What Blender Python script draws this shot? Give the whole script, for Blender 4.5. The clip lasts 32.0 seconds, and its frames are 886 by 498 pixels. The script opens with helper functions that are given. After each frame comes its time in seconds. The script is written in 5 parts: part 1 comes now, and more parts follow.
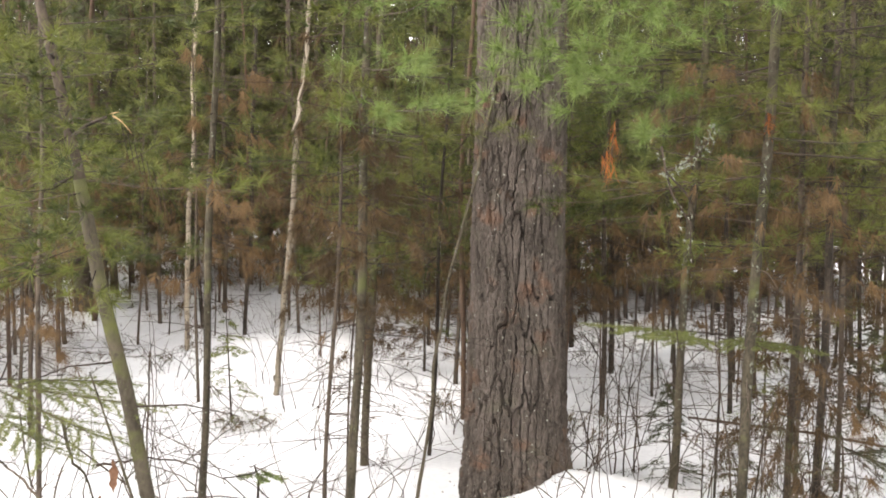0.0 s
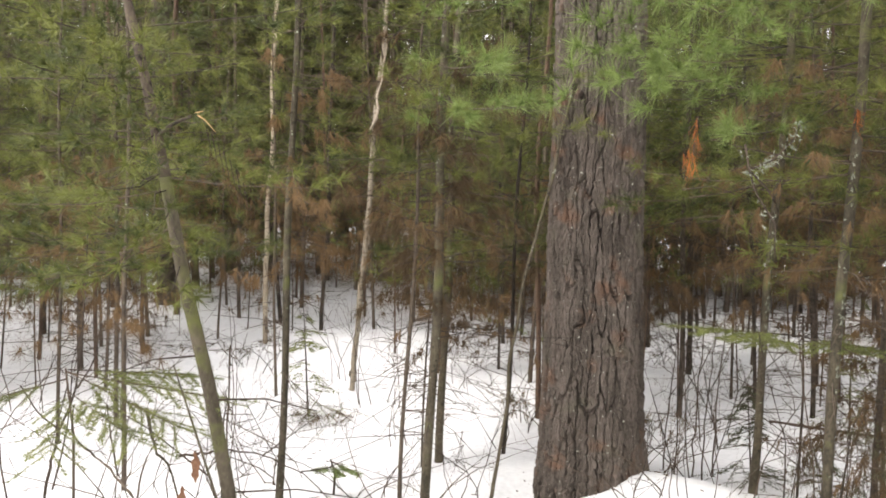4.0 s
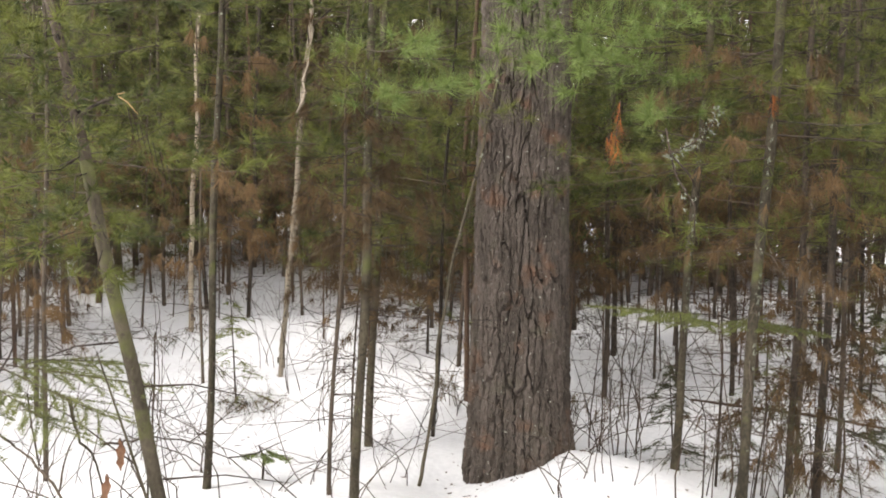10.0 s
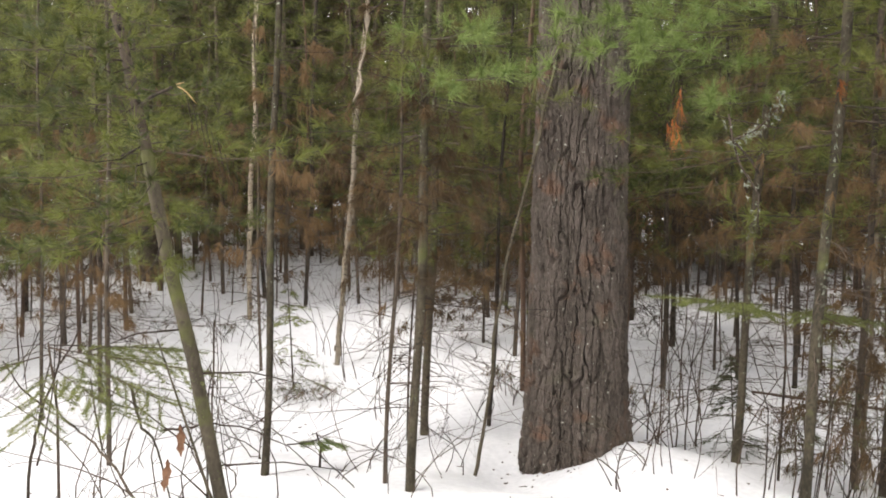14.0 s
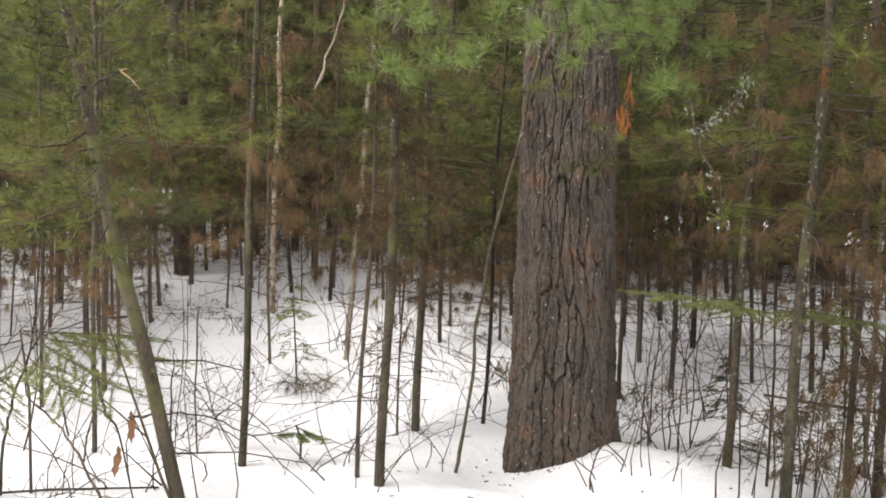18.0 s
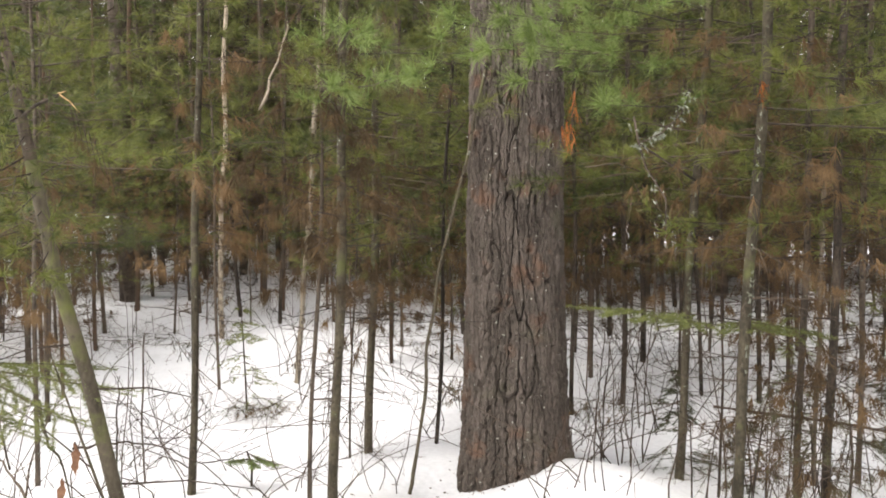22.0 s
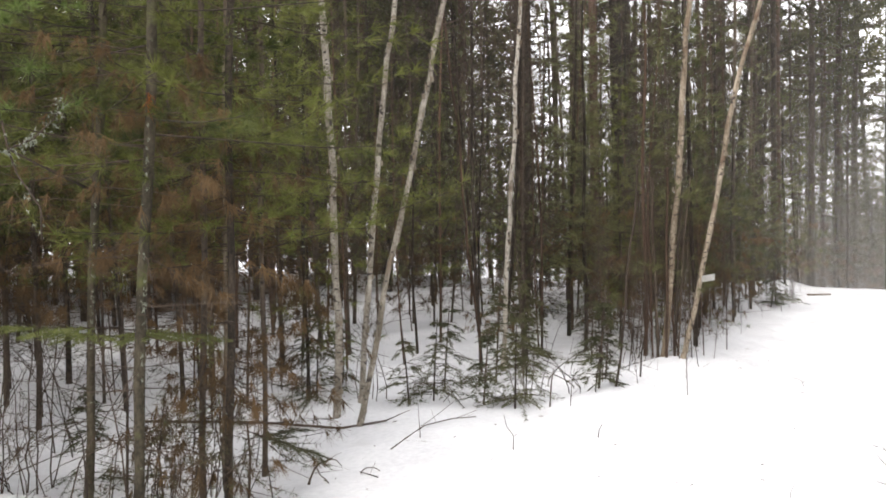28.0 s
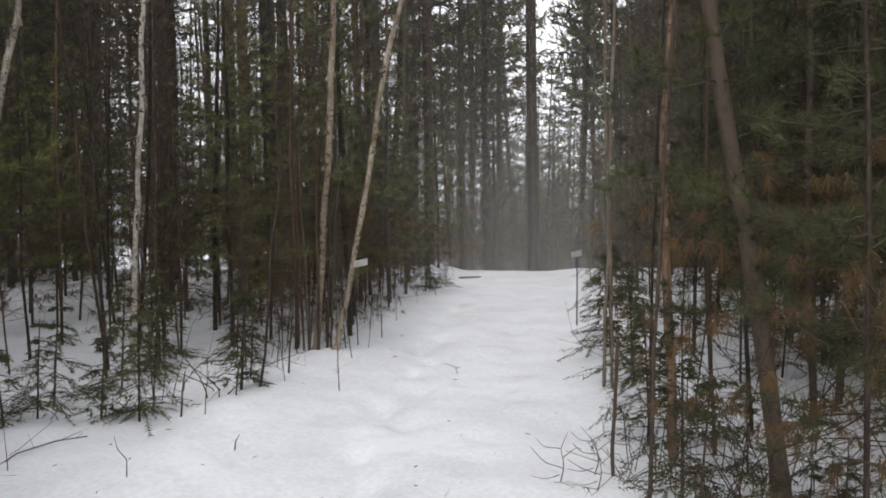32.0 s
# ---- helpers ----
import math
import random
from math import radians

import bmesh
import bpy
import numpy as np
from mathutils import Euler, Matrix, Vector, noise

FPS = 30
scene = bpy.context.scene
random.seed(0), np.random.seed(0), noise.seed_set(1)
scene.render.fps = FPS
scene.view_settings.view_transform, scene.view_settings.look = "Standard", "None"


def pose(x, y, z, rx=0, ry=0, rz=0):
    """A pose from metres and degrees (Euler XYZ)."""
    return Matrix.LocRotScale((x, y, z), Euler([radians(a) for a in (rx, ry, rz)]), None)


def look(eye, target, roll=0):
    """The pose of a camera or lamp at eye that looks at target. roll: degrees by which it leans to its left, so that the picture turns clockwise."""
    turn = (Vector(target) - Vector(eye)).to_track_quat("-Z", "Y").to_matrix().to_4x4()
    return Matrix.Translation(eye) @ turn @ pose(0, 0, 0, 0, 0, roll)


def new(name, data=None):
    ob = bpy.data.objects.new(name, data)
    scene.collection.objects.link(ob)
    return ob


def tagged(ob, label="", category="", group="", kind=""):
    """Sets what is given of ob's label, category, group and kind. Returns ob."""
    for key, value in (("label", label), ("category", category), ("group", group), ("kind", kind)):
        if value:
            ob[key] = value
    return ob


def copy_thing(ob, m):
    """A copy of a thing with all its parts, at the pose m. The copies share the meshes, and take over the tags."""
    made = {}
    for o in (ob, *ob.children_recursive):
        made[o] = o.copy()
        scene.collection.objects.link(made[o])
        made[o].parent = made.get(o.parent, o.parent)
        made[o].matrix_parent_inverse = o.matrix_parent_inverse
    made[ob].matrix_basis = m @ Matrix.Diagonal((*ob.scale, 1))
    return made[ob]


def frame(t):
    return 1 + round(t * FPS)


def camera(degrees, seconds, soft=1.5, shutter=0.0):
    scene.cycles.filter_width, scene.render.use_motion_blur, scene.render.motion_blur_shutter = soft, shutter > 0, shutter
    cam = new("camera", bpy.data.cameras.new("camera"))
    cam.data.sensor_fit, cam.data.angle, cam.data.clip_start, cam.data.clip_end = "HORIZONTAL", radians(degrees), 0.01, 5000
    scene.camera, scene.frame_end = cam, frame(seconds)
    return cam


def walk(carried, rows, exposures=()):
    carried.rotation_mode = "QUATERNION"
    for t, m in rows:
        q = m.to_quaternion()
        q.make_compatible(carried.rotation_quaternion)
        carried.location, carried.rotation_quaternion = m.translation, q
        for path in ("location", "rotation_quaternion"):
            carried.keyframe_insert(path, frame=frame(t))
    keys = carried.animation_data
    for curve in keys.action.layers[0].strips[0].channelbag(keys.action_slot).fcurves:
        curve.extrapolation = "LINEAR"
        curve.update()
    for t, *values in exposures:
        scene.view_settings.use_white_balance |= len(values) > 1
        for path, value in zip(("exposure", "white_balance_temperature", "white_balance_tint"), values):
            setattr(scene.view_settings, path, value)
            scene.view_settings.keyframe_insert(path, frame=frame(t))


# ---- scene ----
cam = camera(50.0, 32.0, soft=1.8)
PATH = [
    (0, (0.347, -0.028, 1.669), (0.248, 1.967, 1.568), 0.2),
    (0.5, (0.336, -0.019, 1.672), (0.172, 1.972, 1.581), 0.3),
    (1, (0.329, -0.017, 1.673), (0.117, 1.97, 1.591), 0.1),
    (1.5, (0.329, -0.016, 1.675), (0.116, 1.971, 1.597), 0.2),
    (2, (0.333, -0.021, 1.672), (0.122, 1.966, 1.591), 0.2),
    (2.5, (0.329, -0.028, 1.674), (0.105, 1.958, 1.586), 0.2),
    (3, (0.332, -0.025, 1.672), (0.091, 1.959, 1.576), 0.4),
    (3.5, (0.332, -0.026, 1.674), (0.079, 1.955, 1.571), 0.5),
    (5.5, (0.33, -0.013, 1.672), (0.087, 1.969, 1.558), -0.0),
    (6, (0.329, -0.011, 1.67), (0.095, 1.972, 1.555), 0.2),
    (6.5, (0.329, -0.011, 1.668), (0.112, 1.973, 1.548), 0.2),
    (7, (0.324, -0.018, 1.664), (0.12, 1.968, 1.54), 0.3),
    (7.5, (0.316, -0.018, 1.663), (0.12, 1.968, 1.534), 0.5),
    (8, (0.319, -0.02, 1.661), (0.126, 1.966, 1.527), 0.3),
    (8.5, (0.325, -0.03, 1.666), (0.144, 1.957, 1.528), 0.4),
    (9, (0.321, -0.039, 1.659), (0.173, 1.951, 1.524), 0.6),
    (9.5, (0.327, -0.047, 1.66), (0.207, 1.945, 1.522), 0.5),
    (10, (0.339, -0.045, 1.659), (0.235, 1.948, 1.524), 0.3),
    (10.5, (0.337, -0.035, 1.657), (0.205, 1.956, 1.522), 0.3),
    (11, (0.339, -0.036, 1.659), (0.167, 1.952, 1.52), 0.5),
    (11.5, (0.335, -0.029, 1.659), (0.141, 1.956, 1.514), 0.4),
    (12, (0.33, -0.021, 1.661), (0.12, 1.962, 1.51), 0.3),
    (12.5, (0.328, -0.02, 1.656), (0.105, 1.961, 1.504), 0.2),
    (13, (0.329, -0.015, 1.659), (0.099, 1.966, 1.504), 0.3),
    (13.5, (0.328, -0.011, 1.657), (0.099, 1.97, 1.5), 0.2),
    (14, (0.332, -0.017, 1.655), (0.112, 1.965, 1.497), 0.1),
    (14.5, (0.33, -0.013, 1.651), (0.125, 1.97, 1.49), 0.1),
    (15, (0.329, -0.019, 1.656), (0.138, 1.965, 1.49), 0.1),
    (15.5, (0.338, -0.021, 1.654), (0.158, 1.963, 1.484), 0.3),
    (17.5, (0.747, 0.12, 1.615), (0.442, 2.09, 1.46), 0.4),
    (18, (0.812, 0.136, 1.605), (0.45, 2.096, 1.448), 0.4),
    (18.5, (0.812, 0.146, 1.609), (0.415, 2.1, 1.455), -0.2),
    (19, (0.818, 0.169, 1.607), (0.398, 2.119, 1.459), -0.4),
    (19.5, (0.823, 0.184, 1.606), (0.404, 2.135, 1.468), -0.8),
    (20, (0.816, 0.184, 1.609), (0.426, 2.142, 1.48), -1.0),
    (20.5, (0.814, 0.178, 1.606), (0.456, 2.142, 1.486), -1.0),
    (21, (0.811, 0.167, 1.601), (0.487, 2.137, 1.487), -0.9),
    (21.5, (0.809, 0.154, 1.601), (0.521, 2.13, 1.489), -0.7),
    (22, (0.817, 0.152, 1.599), (0.557, 2.132, 1.484), -0.6),
    (22.5, (0.832, 0.177, 1.609), (0.65, 2.165, 1.486), -0.8),
    (23, (0.843, 0.158, 1.602), (0.756, 2.153, 1.482), -1.1),
    (23.5, (0.859, 0.176, 1.605), (0.853, 2.173, 1.486), -1.4),
    (24, (0.889, 0.193, 1.605), (0.954, 2.189, 1.493), -1.5),
    (24.5, (0.923, 0.197, 1.606), (1.066, 2.19, 1.507), -1.5),
    (26.5, (1.033, 0.15, 1.601), (1.559, 2.079, 1.544), -1.0),
    (27, (1.069, 0.115, 1.574), (1.741, 1.998, 1.535), -1.5),
    (27.5, (1.099, 0.096, 1.557), (1.831, 1.957, 1.506), -1.3),
    (28, (1.134, 0.072, 1.551), (1.95, 1.896, 1.462), -0.8),
    (28.5, (1.16, 0.061, 1.552), (2.106, 1.82, 1.442), -0.6),
    (29, (1.19, 0.046, 1.546), (2.223, 1.754, 1.424), -0.7),
    (29.5, (1.211, 0.03, 1.54), (2.308, 1.698, 1.414), -0.6),
    (30, (1.221, 0.02, 1.535), (2.409, 1.624, 1.405), -0.3),
    (30.5, (1.216, 0.007, 1.537), (2.484, 1.548, 1.406), -0.2),
    (31, (1.244, 0.025, 1.531), (2.545, 1.538, 1.403), -0.5),
    (31.5, (1.441, 0.248, 1.499), (2.798, 1.712, 1.38), -0.5),
    (32, (1.756, 0.691, 1.472), (3.146, 2.124, 1.35), -0.6),
]
EXPO = ((0.0, 2.24, 7000, 12), (3.5, 2.15, 7000, 12), (13.0, 1.90, 6950, 12), (20.0, 1.85, 6950, 12), (22.5, 2.20, 7000, 12), (24.5, 2.46, 7100, 12),
        (26.5, 2.36, 7050, 12), (28.0, 1.64, 6750, 12), (29.2, 0.86, 6500, 11), (32.0, 0.74, 6450, 11))
walk(cam, [(t, look(eye, aim, lean)) for t, eye, aim, lean in PATH], exposures=EXPO)

# ---- light ----
world = bpy.data.worlds.new("overcast")
scene.world = world
world.use_nodes = True
wn, wl = world.node_tree.nodes, world.node_tree.links
sky = wn.new("ShaderNodeTexSky")
sky.sky_type = "NISHITA"
sky.sun_disc = False
sky.sun_elevation, sky.sun_rotation = radians(59), radians(230)
sky.air_density, sky.dust_density = 1.0, 4.0
grey = wn.new("ShaderNodeHueSaturation")
grey.inputs["Saturation"].default_value = 0.22
wl.new(sky.outputs[0], grey.inputs["Color"])
cloud = wn.new("ShaderNodeMix")
cloud.data_type = "RGBA"
cloud.inputs["Factor"].default_value = 0.75
cloud.inputs["B"].default_value = (7.6, 7.7, 7.9, 1)
wl.new(grey.outputs[0], cloud.inputs["A"])
wl.new(cloud.outputs["Result"], wn["Background"].inputs["Color"])
wn["Background"].inputs["Strength"].default_value = 0.15
sun_data = bpy.data.lights.new("sun", "SUN")
sun_data.energy, sun_data.angle, sun_data.color = 0.9, radians(25), (1.0, 0.97, 0.93)
sun = new("sun", sun_data)
sun.matrix_world = look((-10, -8.4, 22), (0, 0, 0))


# ---- materials ----
def material(name, dark, light, scale=8.0, stretch=(1, 1, 1), rough=0.85, bump=0.3, fine=60.0, spread=0.0,
             spots=None, translucent=0.0, lo=0.35, hi=0.65):
    """Two-scale noise between two colours, with relief; spots: (colour, scale, threshold)."""
    m = bpy.data.materials.new(name)
    m.use_nodes = True
    n, l = m.node_tree.nodes, m.node_tree.links
    bsdf = n["Principled BSDF"]
    co = n.new("ShaderNodeTexCoord")
    mp = n.new("ShaderNodeMapping")
    mp.inputs["Scale"].default_value = stretch
    l.new(co.outputs["Object"], mp.inputs["Vector"])
    a = n.new("ShaderNodeTexNoise")
    a.inputs["Scale"].default_value, a.inputs["Detail"].default_value = scale, 5
    b = n.new("ShaderNodeTexNoise")
    b.inputs["Scale"].default_value, b.inputs["Detail"].default_value = fine, 3
    for t in (a, b):
        l.new(mp.outputs[0], t.inputs["Vector"])
    mix = n.new("ShaderNodeMath")
    mix.operation = "MULTIPLY_ADD"
    mix.inputs[1].default_value = 0.45
    l.new(b.outputs[0], mix.inputs[0])
    sc = n.new("ShaderNodeMath")
    sc.operation = "MULTIPLY"
    sc.inputs[1].default_value = 0.55
    l.new(a.outputs[0], sc.inputs[0])
    l.new(sc.outputs[0], mix.inputs[2])
    fac = mix.outputs[0]
    if spread:
        info = n.new("ShaderNodeObjectInfo")
        add = n.new("ShaderNodeMath")
        add.operation = "MULTIPLY_ADD"
        add.inputs[1].default_value = spread
        l.new(info.outputs["Random"], add.inputs[0])
        sub = n.new("ShaderNodeMath")
        sub.operation = "SUBTRACT"
        sub.inputs[1].default_value = spread / 2
        l.new(fac, sub.inputs[0])
        l.new(sub.outputs[0], add.inputs[2])
        fac = add.outputs[0]
    ramp = n.new("ShaderNodeValToRGB")
    ramp.color_ramp.elements[0].position, ramp.color_ramp.elements[1].position = lo, hi
    ramp.color_ramp.elements[0].color, ramp.color_ramp.elements[1].color = (*dark, 1), (*light, 1)
    l.new(fac, ramp.inputs[0])
    colour = ramp.outputs[0]
    for spot in ([spots] if spots and not isinstance(spots, list) else spots or []):
        s = n.new("ShaderNodeTexNoise")
        s.inputs["Scale"].default_value, s.inputs["Detail"].default_value = spot[1], 4
        l.new(co.outputs["Object"], s.inputs["Vector"])
        r = n.new("ShaderNodeValToRGB")
        r.color_ramp.elements[0].position, r.color_ramp.elements[1].position = spot[2], spot[2] + (spot[3] if len(spot) > 3 else 0.06)
        l.new(s.outputs[0], r.inputs[0])
        mx = n.new("ShaderNodeMix")
        mx.data_type = "RGBA"
        l.new(r.outputs[0], mx.inputs["Factor"])
        l.new(colour, mx.inputs["A"])
        mx.inputs["B"].default_value = (*spot[0], 1)
        colour = mx.outputs["Result"]
    l.new(colour, bsdf.inputs["Base Color"])
    bsdf.inputs["Roughness"].default_value = rough
    bsdf.inputs["Specular IOR Level"].default_value = 0.25
    if bump:
        bp = n.new("ShaderNodeBump")
        bp.inputs["Strength"].default_value, bp.inputs["Distance"].default_value = bump, 0.01
        l.new(mix.outputs[0], bp.inputs["Height"])
        l.new(bp.outputs[0], bsdf.inputs["Normal"])
    if translucent:
        tr = n.new("ShaderNodeBsdfTranslucent")
        l.new(colour, tr.inputs["Color"])
        ms = n.new("ShaderNodeMixShader")
        ms.inputs[0].default_value = translucent
        l.new(bsdf.outputs[0], ms.inputs[1])
        l.new(tr.outputs[0], ms.inputs[2])
        l.new(ms.outputs[0], n["Material Output"].inputs["Surface"])
    return m


SNOW = material("snow", (0.450, 0.461, 0.488), (0.598, 0.608, 0.626), 1.3, rough=0.6, bump=0.7, fine=28, lo=0.3, hi=0.6,
                spots=[((0.47, 0.475, 0.49), 3.2, 0.58, 0.22), ((0.42, 0.38, 0.33), 55, 0.745)])
BARK_OLD = material("old_pine_bark", (0.038, 0.031, 0.025), (0.120, 0.099, 0.085), 8, (1, 1, 0.3), 0.9, 0.9, 85,
                    spots=[((0.122, 0.073, 0.050), 6, 0.57, 0.16), ((0.085, 0.080, 0.055), 4, 0.60, 0.2), ((0.34, 0.35, 0.30), 42, 0.672)])
BARK_LEAN = material("algae_grown_bark", (0.034, 0.028, 0.020), (0.092, 0.077, 0.054), 9, (1, 1, 0.4), 0.9, 0.5, 60,
                     spots=[((0.095, 0.110, 0.026), 3.2, 0.48, 0.14), ((0.05, 0.042, 0.032), 22, 0.66)])
BARK = material("young_pine_bark", (0.024, 0.019, 0.015), (0.090, 0.070, 0.053), 14, (1, 1, 0.5), 0.9, 1.0, 80, 0.35,
                spots=[((0.020, 0.016, 0.013), 24, 0.60, 0.08), ((0.24, 0.26, 0.21), 30, 0.67)])
BARK_GREEN = material("mossy_bark", (0.026, 0.022, 0.015), (0.088, 0.074, 0.050), 13, (1, 1, 0.5), 0.9, 1.0, 80, 0.2,
                      spots=[((0.024, 0.020, 0.014), 22, 0.59, 0.08), ((0.075, 0.080, 0.030), 7, 0.58, 0.15), ((0.22, 0.24, 0.19), 34, 0.66)])
BARK_RED = material("reddish_bark", (0.036, 0.023, 0.016), (0.108, 0.068, 0.047), 10, (1, 1, 0.35), 0.85, 0.5, 70, 0.2)
BARK_FLAKE = material("flaking_bark", (0.075, 0.042, 0.026), (0.250, 0.165, 0.105), 16, (1, 1, 0.3), 0.85, 0.8, 70, 0.0,
                      spots=[((0.045, 0.030, 0.022), 12, 0.56, 0.1)])
BARK_PALE = material("pale_dead_wood", (0.095, 0.070, 0.048), (0.230, 0.198, 0.155), 12, (1, 1, 0.3), 0.8, 0.5, 80, 0.2,
                     spots=((0.10, 0.075, 0.055), 14, 0.60))
BIRCH = material("birch_bark", (0.150, 0.128, 0.100), (0.440, 0.405, 0.350), 10, (1, 1, 0.6), 0.7, 0.3, 70, 0.2,
                 spots=[((0.16, 0.12, 0.085), 5, 0.57, 0.14), ((0.05, 0.042, 0.036), 18, 0.60)])
BIRCH_TAN = material("tan_birch_bark", (0.15, 0.115, 0.08), (0.42, 0.36, 0.28), 9, (1, 1, 0.5), 0.75, 0.35, 60, 0.2,
                     spots=[((0.12, 0.08, 0.055), 5, 0.55, 0.15), ((0.05, 0.04, 0.035), 15, 0.61)])
PEEL = material("birch_marks", (0.025, 0.022, 0.02), (0.07, 0.06, 0.05), 30, rough=0.8)
TWIG = material("twigs", (0.026, 0.019, 0.015), (0.075, 0.055, 0.041), 20, (1, 1, 0.4), 0.85, 0.2, 80, 0.3)
NEEDLE = material("pine_needles", (0.032, 0.042, 0.010), (0.130, 0.143, 0.036), 3.2, rough=0.55, bump=0, fine=24,
                  spread=0.2, translucent=0.3, lo=0.41, hi=0.60)
# Less green than the near needles: distant haze is mixed into the colour.
NEEDLE_HAZED = material("haze_browned_needles", (0.032, 0.036, 0.012), (0.108, 0.106, 0.038), 2.2, rough=0.6, bump=0, fine=14,
                      spread=0.25, translucent=0.3, lo=0.36, hi=0.64)
NEEDLE_BRIGHT = material("fresh_pine_needles", (0.050, 0.076, 0.016), (0.195, 0.255, 0.080), 6, rough=0.45, bump=0, fine=22,
                         translucent=0.35)
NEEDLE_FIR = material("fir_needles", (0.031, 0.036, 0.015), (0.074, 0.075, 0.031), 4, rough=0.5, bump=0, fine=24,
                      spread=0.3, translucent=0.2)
NEEDLE_DEAD = material("dead_needles", (0.058, 0.038, 0.018), (0.150, 0.094, 0.045), 4, rough=0.75, bump=0, fine=25,
                       spread=0.35, translucent=0.25)
# Darker needle tone: the shade right of the trail is put into this colour.
NEEDLE_SHADED = material("spruce_needles", (0.014, 0.017, 0.008), (0.052, 0.053, 0.024), 3, rough=0.6, bump=0, fine=20, spread=0.25, translucent=0.15)
NEEDLE_THICKET = material("thicket_needles", (0.028, 0.036, 0.014), (0.118, 0.122, 0.050), 3, rough=0.6, bump=0, fine=20, spread=0.25, translucent=0.2)
NEEDLE_ORANGE = material("orange_needles", (0.210, 0.064, 0.015), (0.375, 0.135, 0.038), 12, rough=0.7, bump=0, translucent=0.3)
NEEDLE_HEMLOCK = material("hemlock_needles", (0.056, 0.070, 0.019), (0.190, 0.208, 0.070), 6, rough=0.5, bump=0, fine=24, translucent=0.3)
LICHEN = material("lichen", (0.130, 0.140, 0.110), (0.270, 0.285, 0.235), 25, rough=0.95, bump=0.5)
LEAF = material("dry_leaf", (0.085, 0.040, 0.022), (0.180, 0.095, 0.055), 14, rough=0.7, bump=0.2, translucent=0.2)
DEBRIS = material("forest_litter", (0.035, 0.026, 0.02), (0.13, 0.09, 0.06), 30, rough=0.9, bump=0.2)
SPLINT = material("fresh_split_wood", (0.280, 0.170, 0.075), (0.450, 0.310, 0.160), 30, (1, 1, 0.2), rough=0.7)
TAG = material("weathered_tag", (0.55, 0.54, 0.50), (0.80, 0.79, 0.76), 12, rough=0.6, bump=0.1)
MOSS = material("moss", (0.06, 0.08, 0.02), (0.15, 0.17, 0.06), 20, rough=0.95, bump=0.6)

# ---- geometry helpers ----
rng = np.random.default_rng(11)


def hash2(i, j, k=0):
    v = np.sin(i * 127.1 + j * 311.7 + k * 74.7) * 43758.5453
    return v - np.floor(v)


def vnoise(x, y, k=0):
    """Smooth value noise in 0..1."""
    i, j = np.floor(x), np.floor(y)
    u, v = x - i, y - j
    u, v = u * u * (3 - 2 * u), v * v * (3 - 2 * v)
    return ((hash2(i, j, k) * (1 - u) + hash2(i + 1, j, k) * u) * (1 - v)
            + (hash2(i, j + 1, k) * (1 - u) + hash2(i + 1, j + 1, k) * u) * v)


def step(a, b, x):
    t = np.clip((x - a) / (b - a), 0, 1)
    return t * t * (3 - 2 * t)


